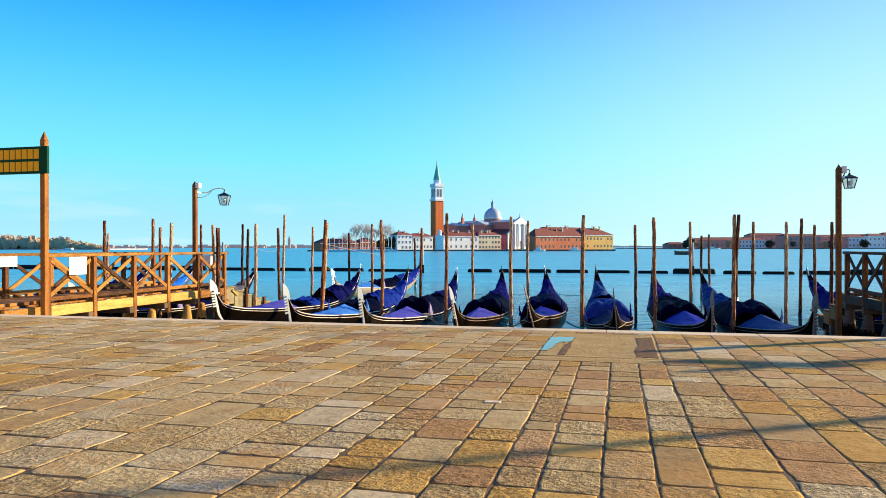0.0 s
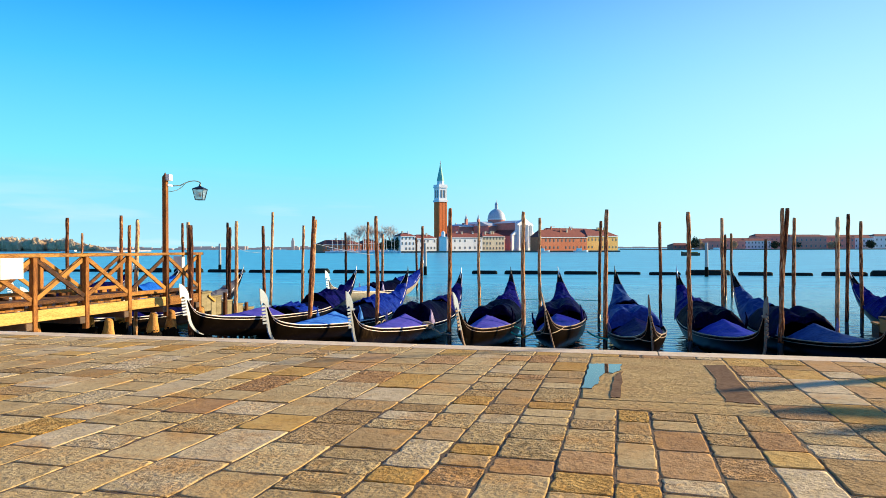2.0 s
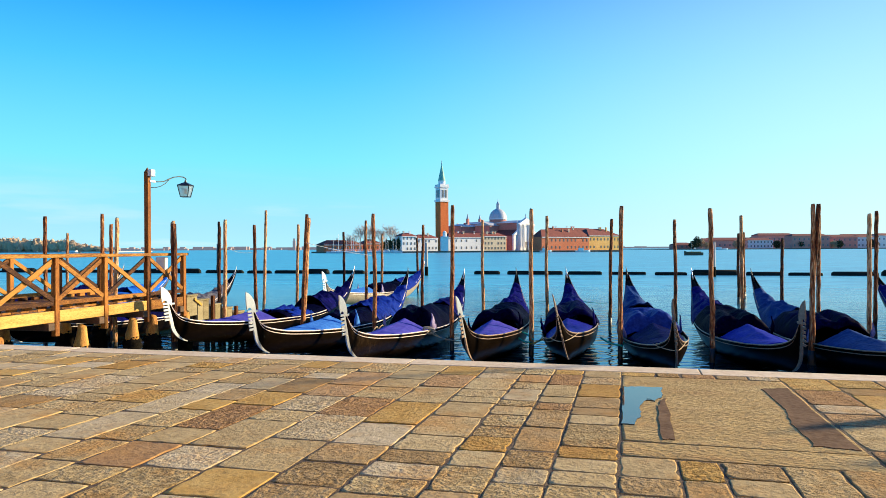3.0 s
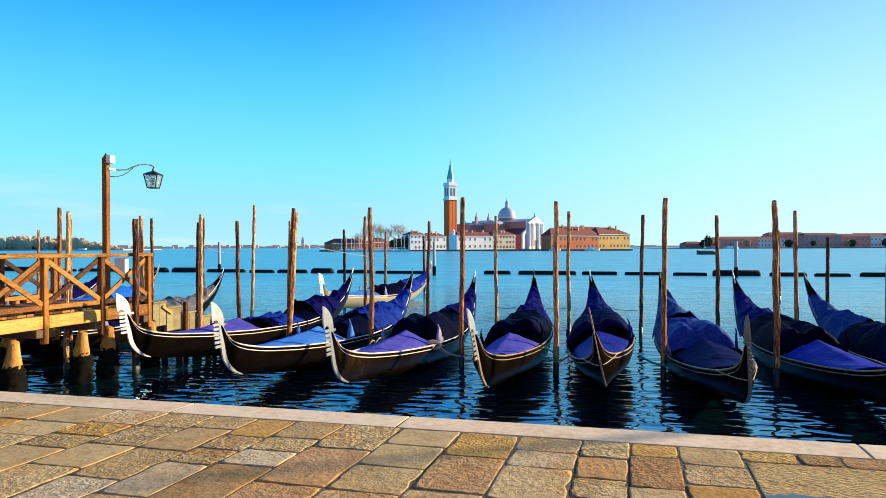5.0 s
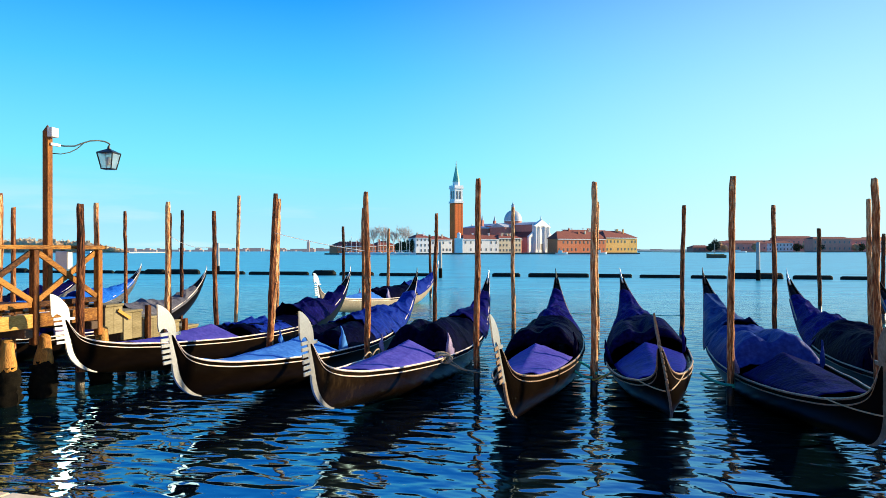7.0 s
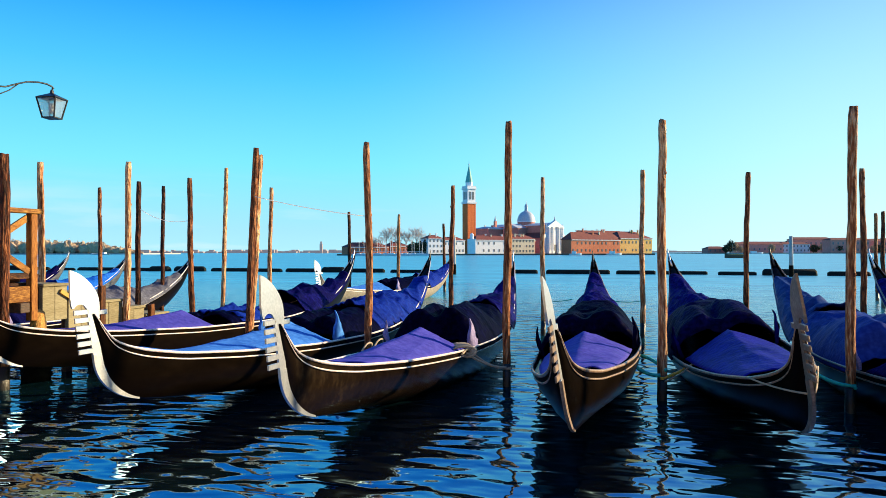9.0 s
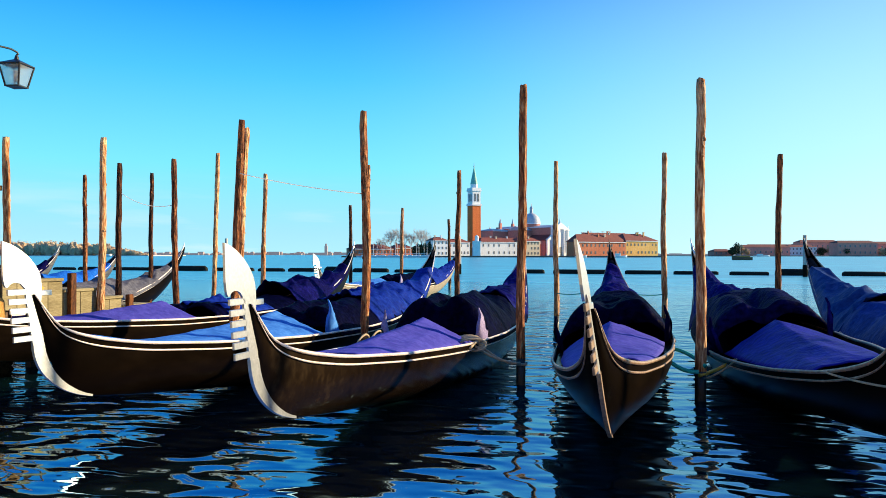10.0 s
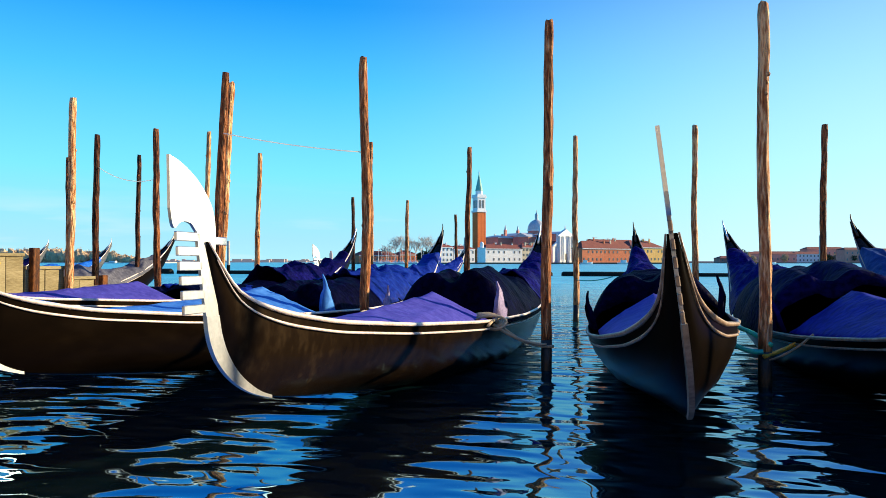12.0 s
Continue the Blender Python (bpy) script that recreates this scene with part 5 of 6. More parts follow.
ROW = [  # name, label, bearings, the line's start and distance, depth, height, roof, wall, windows
    ("monastery_wing", "red brick monastery wing with terracotta roof", 948, 1031, 948, 431, 9, 8.6, 4.6, M_brick, (2, 12)),
    ("monastery_wing", "ochre monastery wing with hipped terracotta roof", 1031, 1085, 948, 431, 18, 9.6, 4.6, M_ochre, (2, 9)),
    ("white_house", "tall white waterfront house among masts", 703, 729, 703, 430, 9, 9.4, 2.2, M_white, (3, 4)),
    ("white_house", "low white waterfront house with terracotta roof", 730, 766, 703, 430, 9, 8.4, 2.2, M_white, (2, 6)),
    ("white_house", "long white waterfront house with terracotta roof", 785, 847, 703, 430, 10, 8.9, 2.8, M_white, (2, 7)),
    ("customs_house", "cream waterfront house with rows of windows", 847, 886, 703, 430, 10, 9.7, 2.4, M_cream, (3, 7)),
    ("shed", "long low brick shed with terracotta roof", 566, 634, 548, 432, 12, 4.6, 2.8, M_brick, (1, 12)),
    ("shed", "low brick boat shed with terracotta roof", 638, 668, 548, 432, 12, 5.2, 2.8, M_brick, (1, 6)),
]
for name, label, p0, p1, start, v0, depth, h, rh, wall, wins in ROW:
    u, v, length = along(p0, p1, start, v0)
    far_house(name, label, u, v, depth, length, h, rh, wall, right=wins, win=(0.9, 1.5))
far_house("monastery_hall", "long brick monastery hall with terracotta roof", U(962, 462), 462, 14, 46, 10.0, 5.2, M_brick)

# small square lighthouse
e = thing("lighthouse", FAR @ pose(U(778), 430.5, WATER + 0.6), "small square white stone harbour lighthouse", "lighthouse")
bm = bmesh.new()
box(bm, -2.2, 2.2, -2.2, 2.2, 0, 8.5, 0.1)
part("tower", bm, M_white, e)
bm = bmesh.new()
box(bm, -2.6, 2.6, -2.6, 2.6, 8.5, 9.0, 0.1)
part("cornice", bm, M_white, e)
bm = bmesh.new()
bmesh.ops.create_cone(bm, segments=12, radius1=1.2, radius2=1.1, depth=2.6, cap_ends=True, matrix=Matrix.Translation((0, 0, 10.3)))
bmesh.ops.create_cone(bm, segments=12, radius1=1.3, radius2=0.1, depth=1.0, cap_ends=True, matrix=Matrix.Translation((0, 0, 12.1)))
part("lantern_room", bm, M_white, e)

# bell tower
e = thing("bell_tower", FAR @ pose(U(773.5, 476), 476, WATER + 0.6, 0, 0, -57), "tall orange brick bell tower with white belfry and green spire", "bell tower")
W = 6.3
bm = bmesh.new()
box(bm, -W / 2, W / 2, -W / 2, W / 2, 0, 32.8)
part("shaft", bm, M_brick_tower, e)
for k in (-1, 1):
    for s in (-0.38, 0.0, 0.38):
        bm = bmesh.new()
        box(bm, s * W - 0.35, s * W + 0.35, -W / 2 - 0.05, -W / 2 + 0.05, 12, 32.5) if k < 0 else box(bm, W / 2 - 0.05, W / 2 + 0.05, s * W - 0.35, s * W + 0.35, 12, 32.5)
        part("pilaster", bm, M_brick_tower, e)
bm = bmesh.new()
box(bm, -W / 2 - 0.5, W / 2 + 0.5, -W / 2 - 0.5, W / 2 + 0.5, 32.8, 34.0)
box(bm, -W / 2 + 0.1, W / 2 - 0.1, -W / 2 + 0.1, W / 2 - 0.1, 34.0, 42.2)
box(bm, -W / 2 - 0.4, W / 2 + 0.4, -W / 2 - 0.4, W / 2 + 0.4, 42.2, 43.2)
box(bm, -W / 2 - 0.2, W / 2 + 0.2, -W / 2 - 0.2, W / 2 + 0.2, 43.2, 44.4)
belfry = part("belfry", bm, M_white, e, "white stone belfry")
for face in range(2):
    for s in (-0.18, 0.18):
        bm = bmesh.new()
        if face == 0:
            box(bm, s * W - 0.6, s * W + 0.6, -W / 2 - 0.05, -W / 2 + 0.2, 35.6, 40.6)
        else:
            box(bm, W / 2 - 0.2, W / 2 + 0.05, s * W - 0.6, s * W + 0.6, 35.6, 40.6)
        part("bell_opening", bm, M_window, belfry, "dark bell opening")
bm = bmesh.new()
bmesh.ops.create_cone(bm, segments=12, radius1=2.3, radius2=2.3, depth=2.6, cap_ends=True, matrix=Matrix.Translation((0, 0, 45.7)))
part("drum", bm, M_white, e)
bm = bmesh.new()
bmesh.ops.create_cone(bm, segments=12, radius1=2.5, radius2=0.12, depth=11.5, cap_ends=True, matrix=Matrix.Translation((0, 0, 52.7)))
spire = part("spire", bm, M_copper, e, "green copper spire")
bm = bmesh.new()
bmesh.ops.create_uvsphere(bm, u_segments=8, v_segments=6, radius=0.45, matrix=Matrix.Translation((0, 0, 58.6)))
box(bm, -0.12, 0.12, -0.12, 0.12, 58.9, 60.6)
part("finial", bm, M_lead, spire)

# church
CH = FAR @ pose(45.3, 486.6, WATER + 0.6, 0, 0, -45)
church = thing("church", CH, "brick church with white temple front and grey dome", "church")
bm = bmesh.new()
box(bm, -52, 0, 3, 18, 0, 19.2)
box(bm, -50, -1, -2, 23, 0, 10.5)
part("nave_wall", bm, M_brick_far, church)
bm = bmesh.new()
for y0, y1, z0, z1, x0, x1 in ((2.2, 18.8, 19.2, 21.2, -52.5, 0.2),):
    q = [bm.verts.new(p) for p in ((x0, y0, z0), (x1, y0, z0), (x1, (y0 + y1) / 2, z1), (x0, (y0 + y1) / 2, z1), (x0, y1, z0), (x1, y1, z0))]
    for f in ((0, 1, 2, 3), (3, 2, 5, 4), (0, 3, 4), (1, 5, 2), (0, 4, 5, 1)):
        bm.faces.new([q[i] for i in f])
part("nave_roof", bm, M_lead, church, "grey lead nave roof")
bm = bmesh.new()
for y0, y1 in ((-2.5, 3.0), (18.0, 23.5)):
    zi, zo = 14.5, 10.5
    a, c = (zo, zi) if y0 < 0 else (zi, zo)
    q = [bm.verts.new(p) for p in ((-50.5, y0, a), (-0.8, y0, a), (-0.8, y1, c), (-50.5, y1, c), (-50.5, y0, 10.4), (-0.8, y0, 10.4), (-0.8, y1, 10.4), (-50.5, y1, 10.4))]
    for f in ((0, 1, 2, 3), (4, 5, 6, 7), (0, 1, 5, 4), (1, 2, 6, 5), (2, 3, 7, 6), (3, 0, 4, 7)):
        try:
            bm.faces.new([q[i] for i in f])
        except ValueError:
            pass
part("aisle_roof", bm, M_roof, church, "terracotta aisle roof")
bm = bmesh.new()
box(bm, -31, -17, -6, 27, 0, 17.6)
part("transept_wall", bm, M_brick_far, church)
bm = bmesh.new()
q = [bm.verts.new(p) for p in ((-31.5, -6.4, 17.6), (-16.5, -6.4, 17.6), (-24, -6.4, 20.6), (-31.5, 27.4, 17.6), (-16.5, 27.4, 17.6), (-24, 27.4, 20.6))]
for f in ((0, 1, 2), (3, 5, 4), (0, 2, 5, 3), (1, 4, 5, 2), (0, 3, 4, 1)):
    bm.faces.new([q[i] for i in f])
part("transept_roof", bm, M_lead, church, "grey lead transept roof")
# dome
bm = bmesh.new()
bmesh.ops.create_cone(bm, segments=24, radius1=6.1, radius2=6.1, depth=4.5, cap_ends=True, matrix=Matrix.Translation((-24, 10.5, 20.6)))
part("drum", bm, M_brick_far, church)
bm = bmesh.new()
bmesh.ops.create_cone(bm, segments=24, radius1=6.5, radius2=6.5, depth=0.7, cap_ends=True, matrix=Matrix.Translation((-24, 10.5, 22.6)))
part("drum_cornice", bm, M_white, church)
bm = bmesh.new()
rows = []
for i in range(11):
    a = i / 10 * math.pi / 2
    rows.append([(-24 + 6.3 * math.cos(a) * math.cos(t), 10.5 + 6.3 * math.cos(a) * math.sin(t), 22.9 + 7.2 * math.sin(a)) for t in [k * math.tau / 24 for k in range(25)]])
sheet(bm, rows)
bmesh.ops.remove_doubles(bm, verts=bm.verts, dist=0.01)
dome = part("dome", bm, M_lead, church, "grey lead dome", True)
bm = bmesh.new()
bmesh.ops.create_cone(bm, segments=10, radius1=1.3, radius2=1.1, depth=3.6, cap_ends=True, matrix=Matrix.Translation((-24, 10.5, 31.4)))
bmesh.ops.create_cone(bm, segments=10, radius1=1.4, radius2=0.1, depth=2.4, cap_ends=True, matrix=Matrix.Translation((-24, 10.5, 34.3)))
box(bm, -24.12, -23.88, 10.38, 10.62, 35.2, 36.8)
part("dome_lantern", bm, M_lead, dome)
# temple front on the sunlit side
bm = bmesh.new()
box(bm, 0, 1.2, -2.5, 23.5, 0, 10.8)
box(bm, 0, 1.6, 2.2, 18.8, 0, 18.0)
q = [bm.verts.new((x, y, z)) for x in (0, 2.2) for y, z in ((1.6, 18.0), (19.4, 18.0), (10.5, 22.6))]
for f in ((0, 1, 2), (3, 5, 4), (0, 2, 5, 3), (1, 4, 5, 2), (0, 3, 4, 1)):
    bm.faces.new([q[i] for i in f])
for y0, y1, za, zc in ((-3, 2.2, 10.8, 14.2), (18.8, 24, 14.2, 10.8)):
    q = [bm.verts.new((x, y, z)) for x in (0, 1.6) for y, z in ((y0, 10.8), (y1, 10.8), (y1, zc if y0 < 0 else 10.9), (y0, za if y0 > 0 else 10.9))]
    for f in ((0, 1, 2, 3), (4, 5, 6, 7), (0, 1, 5, 4), (1, 2, 6, 5), (2, 3, 7, 6), (3, 0, 4, 7)):
        bm.faces.new([q[i] for i in f])
front = part("temple_front", bm, M_white, church, "white stone temple front")
for y in (3.4, 7.4, 13.6, 17.6):
    bm = bmesh.new()
    bmesh.ops.create_cone(bm, segments=12, radius1=0.95, radius2=0.8, depth=15.5, cap_ends=True, matrix=Matrix.Translation((2.0, y, 9.8)))
    box(bm, 1.3, 3.1, y - 1.1, y + 1.1, 0, 2.1)
    box(bm, 1.3, 3.0, y - 1.0, y + 1.0, 17.2, 17.98)
    part("column", bm, M_white, front)
bm = bmesh.new()
box(bm, 1.55, 1.75, 9.2, 11.8, 0.4, 6.2)
part("door", bm, M_window, front, "dark church door")
for y, z in ((10.5, 22.6), (1.6, 18.0), (19.4, 18.0)):
    bm = bmesh.new()
    tube(bm, [(1.1, y, z), (1.1, y, z + 1.3), (1.1, y, z + 2.6)], [0.5, 0.35, 0.15], 6)
    part("finial", bm, M_white, front)
for x, y in ((-42, -2), (-42, 11)):
    e = thing("bell_turret", CH @ pose(x, y, 10.0), "small brick bell turret with onion cap", "turret", "bell turrets")
    bm = bmesh.new()
    box(bm, -0.85, 0.85, -0.85, 0.85, 0 if y < 0 else 4, 13.2)
    part("shaft", bm, M_brick_far, e)
    bm = bmesh.new()
    bmesh.ops.create_cone(bm, segments=8, radius1=0.95, radius2=0.1, depth=3.6, cap_ends=True, matrix=Matrix.Translation((0, 0, 14.8)))
    part("cap", bm, M_lead, e)
far_house("monastery_hall", "brick hall with long terracotta roof behind white houses", U(790, 452), 452, 8, 44, 8.8, 2.9, M_brick)
far_house("choir", "brick choir behind the church with terracotta roof", U(806, 496), 496, 15, 20, 17.4, 1.6, M_brick_far, M_lead, left=(1, 3), ang=45.0)

# ---- far shores ----
def shore_house(label, p0, p1, v, h, wall, rows=2, cols=4, roof_h=2.2, depth=14, roof=M_roof):
    """A house on a far shore, square to the viewer."""
    u0, u1 = U(p0, v), U(p1, v)
    h, roof_h = h * v / 700, roof_h * v / 700
    e = thing("shore_house", FAR @ pose((u0 + u1) / 2, v, WATER + 0.8, 0, 0, 6), label, "building", "houses on the far shore")
    w = (u1 - u0) / 2
    bm = bmesh.new()
    box(bm, -w, w, 0, depth, 0, h)
    part("wall", bm, wall, e)
    bm = bmesh.new()
    q = [bm.verts.new(p) for p in ((-w - 0.5, -0.6, h), (w + 0.5, -0.6, h), (w + 0.5, depth + 0.6, h), (-w - 0.5, depth + 0.6, h), (-w + min(w * 0.5, 4), depth / 2, h + roof_h), (w - min(w * 0.5, 4), depth / 2, h + roof_h))]
    for f in ((0, 1, 5, 4), (1, 2, 5), (2, 3, 4, 5), (3, 0, 4), (3, 2, 1, 0)):
        bm.faces.new([q[i] for i in f])
    part("roof", bm, roof, e)
    for r in range(rows):
        for c in range(cols):
            ob = new("window", window_mesh(1.3, 2.0))
            ob.parent = e
            ob.location = (-w + 2 * w * (c + 0.5) / cols, 0, h * (r + 0.3) / rows)
    return e


bm = bmesh.new()
box(bm, U(1176, 700), U(1176, 700) + 620, 685, 900, WATER - 1, WATER + 0.8)
ob = part("far_embankment", bm, M_quay_wall)
ob.matrix_world = FAR
tagged(ob, "dark stone embankment of the far shore", "embankment", kind="structure")
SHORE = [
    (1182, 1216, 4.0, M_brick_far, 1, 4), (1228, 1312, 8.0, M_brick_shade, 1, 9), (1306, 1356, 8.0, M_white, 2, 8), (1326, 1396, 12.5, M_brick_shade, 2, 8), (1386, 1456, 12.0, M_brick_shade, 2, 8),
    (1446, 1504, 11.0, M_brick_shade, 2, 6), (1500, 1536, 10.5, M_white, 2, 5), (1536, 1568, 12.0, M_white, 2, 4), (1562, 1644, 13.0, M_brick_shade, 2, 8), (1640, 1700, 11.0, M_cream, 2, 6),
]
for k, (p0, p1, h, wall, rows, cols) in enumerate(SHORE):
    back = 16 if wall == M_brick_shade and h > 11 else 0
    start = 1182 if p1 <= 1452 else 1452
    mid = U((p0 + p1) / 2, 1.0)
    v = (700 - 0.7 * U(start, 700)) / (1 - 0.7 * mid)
    shore_house({M_brick_far: "low brick boathouse with terracotta roof on the far shore", M_brick_shade: "haze-pale pink brick warehouse with terracotta roof on the far shore", M_cream: "pale plastered house with terracotta roof on the far shore", M_white: "white plastered palace with terracotta roof on the far shore"}[wall], p0, p1, v + back, h, wall, rows, cols)

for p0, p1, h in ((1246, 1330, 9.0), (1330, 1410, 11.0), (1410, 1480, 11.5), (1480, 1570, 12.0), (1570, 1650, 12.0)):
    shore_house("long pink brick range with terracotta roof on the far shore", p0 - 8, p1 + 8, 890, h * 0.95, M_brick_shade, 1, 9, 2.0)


def clumps(bm, centre, size, count, rnd, leaf):
    """Many small leaf clumps in an uneven cloud."""
    for _ in range(count):
        a, z = rnd.uniform(0, math.tau), rnd.uniform(-1, 1)
        r = math.sqrt(1 - z * z) * rnd.uniform(0.35, 1.0)
        p = Vector((centre[0] + math.cos(a) * r * size[0], centre[1] + math.sin(a) * r * size[1], centre[2] + z * size[2] * rnd.uniform(0.5, 1.0)))
        ax = [Vector((rnd.gauss(0, 1), rnd.gauss(0, 1), rnd.gauss(0, 1))).normalized() * leaf * rnd.uniform(0.5, 1.2) for _ in range(3)]
        vs = [bm.verts.new(p + s) for s in (ax[0], ax[1], ax[2], -(ax[0] + ax[1] + ax[2]) * 0.6)]
        for f in ((0, 1, 2), (0, 1, 3), (1, 2, 3), (0, 2, 3)):
            bm.faces.new([vs[i] for i in f])


def leafy_tree(u, v, h, r, mat, label, seed):
    rnd = random.Random(seed)
    e = thing("tree", FAR @ pose(u, v, WATER + 0.8), label, "tree", "trees on the far shore")
    bm = bmesh.new()
    tube(bm, [(0, 0, 0), (0.1, 0, h * 0.3), (0, 0.1, h * 0.7)], [0.35, 0.28, 0.1], 6)
    for k in range(5):
        a = k * 1.3
        tube(bm, [(0, 0, h * (0.3 + 0.07 * k)), (math.cos(a) * r * 0.6, math.sin(a) * r * 0.6, h * (0.5 + 0.08 * k))], [0.16, 0.05], 5)
    part("trunk", bm, M_twig, e)
    bm = bmesh.new()
    clumps(bm, (0, 0, h * 0.50), (r, r, h * 0.46), 420, rnd, r * 0.20)
    part("crown", bm, mat, e)


leafy_tree(U(1221, 699), 699, 13, 4.2, M_leaf_dark, "dark evergreen tree on the far embankment", 5)
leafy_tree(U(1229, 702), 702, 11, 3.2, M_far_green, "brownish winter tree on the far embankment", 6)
leafy_tree(U(1400, 699), 699, 8, 5.0, M_leaf_dark, "dark evergreen tree before a warehouse", 7)
leafy_tree(U(1470, 699), 699, 8, 4.0, M_leaf_dark, "dark evergreen tree before pale houses", 8)
for k, (px, v, h, rr) in enumerate(((1214, 696, 8, 4.5), (1290, 735, 9, 4), (1362, 770, 9, 5), (1378, 775, 11, 5), (1440, 800, 10, 6), (1460, 700, 8, 4), (1530, 735, 9, 5), (1238, 700, 7, 3))):
    leafy_tree(U(px, v), v, h, rr, M_far_green if k % 2 else M_leaf_dark, "tree before the houses of the far shore", 60 + k)
leafy_tree(U(692, 440), 440, 9, 2.4, M_leaf_dark, "dark evergreen tree beside the island quay", 9)
leafy_tree(U(698, 442), 442, 7, 2.0, M_leaf_dark, "dark evergreen tree beside the island quay", 10)
for k, (px, h) in enumerate(((671, 6.5), (677, 8), (683, 7.5), (688, 8.5), (697, 9), (701, 10))):
    leafy_tree(U(px, 433), 433, h, 2.3, M_leaf_dark, "dark evergreen tree behind the island moorings", 90 + k)

# park shore to the east, one belt of winter trees
rnd = random.Random(3)
bm = bmesh.new()
for k in range(240):
    px = -330 + 515 * k / 240 + rnd.uniform(-2, 2)
    v = rnd.uniform(800, 830)
    h = rnd.uniform(9, 13) * (1.4 if px < 60 else 1.2 if px < 120 else 1.0) * (1.0 - max(0, (px - 120) / 65) * 0.65)
    clumps(bm, (U(px, v), v, WATER + h * 0.55), (rnd.uniform(5, 8), 4, h * 0.5), 70, rnd, 1.0)
    heart = bmesh.ops.create_icosphere(bm, subdivisions=2, radius=1.0)["verts"]
    wide = rnd.uniform(4.5, 7.5)
    for vert in heart:  # the close inner boughs of a crown, uneven and gapped at the rim
        swell = 0.86 + 0.42 * noise.noise((vert.co.x * 2.1 + k, vert.co.y * 2.1, vert.co.z * 2.1)) + 0.22 * noise.noise((vert.co.x * 5 + k, vert.co.y * 5, vert.co.z * 5))
        vert.co = Vector((U(px, v) + vert.co.x * wide * swell, v + vert.co.y * 4 * swell, WATER + h * 0.5 + vert.co.z * h * 0.5 * swell))
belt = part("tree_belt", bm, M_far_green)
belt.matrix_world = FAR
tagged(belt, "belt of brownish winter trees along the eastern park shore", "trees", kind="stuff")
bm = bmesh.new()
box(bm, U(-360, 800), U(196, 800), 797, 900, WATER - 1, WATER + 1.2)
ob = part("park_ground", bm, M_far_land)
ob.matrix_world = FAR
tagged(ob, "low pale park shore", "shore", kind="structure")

# town on the horizon, its haze put into the material's glow
bm = bmesh.new()
for k in range(170):
    px = rnd.uniform(170, 620) if k < 130 else rnd.uniform(1040, 1260)
    v = rnd.uniform(2400, 2600)
    w, h = rnd.uniform(8, 40), rnd.choice((5, 6, 7, 8, 9, 12)) * (1.0 if px < 620 else 0.5)
    box(bm, U(px, v) - w / 2, U(px, v) + w / 2, v, v + 12, WATER, WATER + h)
box(bm, U(120, 2600), U(1500, 2600), 2600, 2640, WATER, WATER + 4.5)
town = part("distant_town", bm, M_haze_glow)
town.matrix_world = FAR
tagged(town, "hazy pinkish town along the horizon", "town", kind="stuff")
e = thing("distant_tower", FAR @ pose(U(512, 1500), 1500, WATER), "pale distant tower on the horizon", "tower")
bm = bmesh.new()
box(bm, -2.8, 2.8, -2.8, 2.8, 0, 20)
box(bm, -1.7, 1.7, -1.7, 1.7, 20, 25)
part("shaft", bm, M_haze_glow, e)
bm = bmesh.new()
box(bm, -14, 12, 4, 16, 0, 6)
part("base_block", bm, M_haze_glow, e)


# bare trees and masts on the island
def bare_tree(u, v, h, seed):
    rnd = random.Random(seed)
    e = thing("bare_tree", FAR @ pose(u, v, WATER + 0.9), "bare winter tree on the island quay", "tree", "bare island trees")
    bm = bmesh.new()
    tube(bm, [(0, 0, 0), (0.1, 0.05, h * 0.35), (0, 0.1, h * 0.55)], [0.28, 0.2, 0.14], 6)
    part("trunk", bm, M_twig, e)
    bm = bmesh.new()

    def grow(p, d, length, r, depth):
        q = p + d * length
        tube(bm, [p, q], [r, r * 0.6], 4)
        if depth:
            for _ in range(4):
                nd = (d + Vector((rnd.gauss(0, 0.45), rnd.gauss(0, 0.45), rnd.gauss(0.12, 0.25)))).normalized()
                grow(p.lerp(q, rnd.uniform(0.5, 1.0)), nd, length * rnd.uniform(0.55, 0.8), r * 0.6, depth - 1)
    for k in range(5):
        a = k * math.tau / 5 + rnd.uniform(0, 1)
        grow(Vector((0, 0, h * rnd.uniform(0.28, 0.55))), Vector((math.cos(a) * 0.5, math.sin(a) * 0.5, 1)).normalized(), h * 0.27, 0.12, 3)
    part("crown", bm, M_twig, e, "bare twiggy crown")


for k, (px, h) in enumerate(((630, 15), (637, 18), (646, 17.5), (655, 15), (664, 14), (674, 16), (683, 17), (611, 11), (622, 12), (691, 14))):
    bare_tree(U(px, 446), 446 + (k % 3), h, 40 + k)


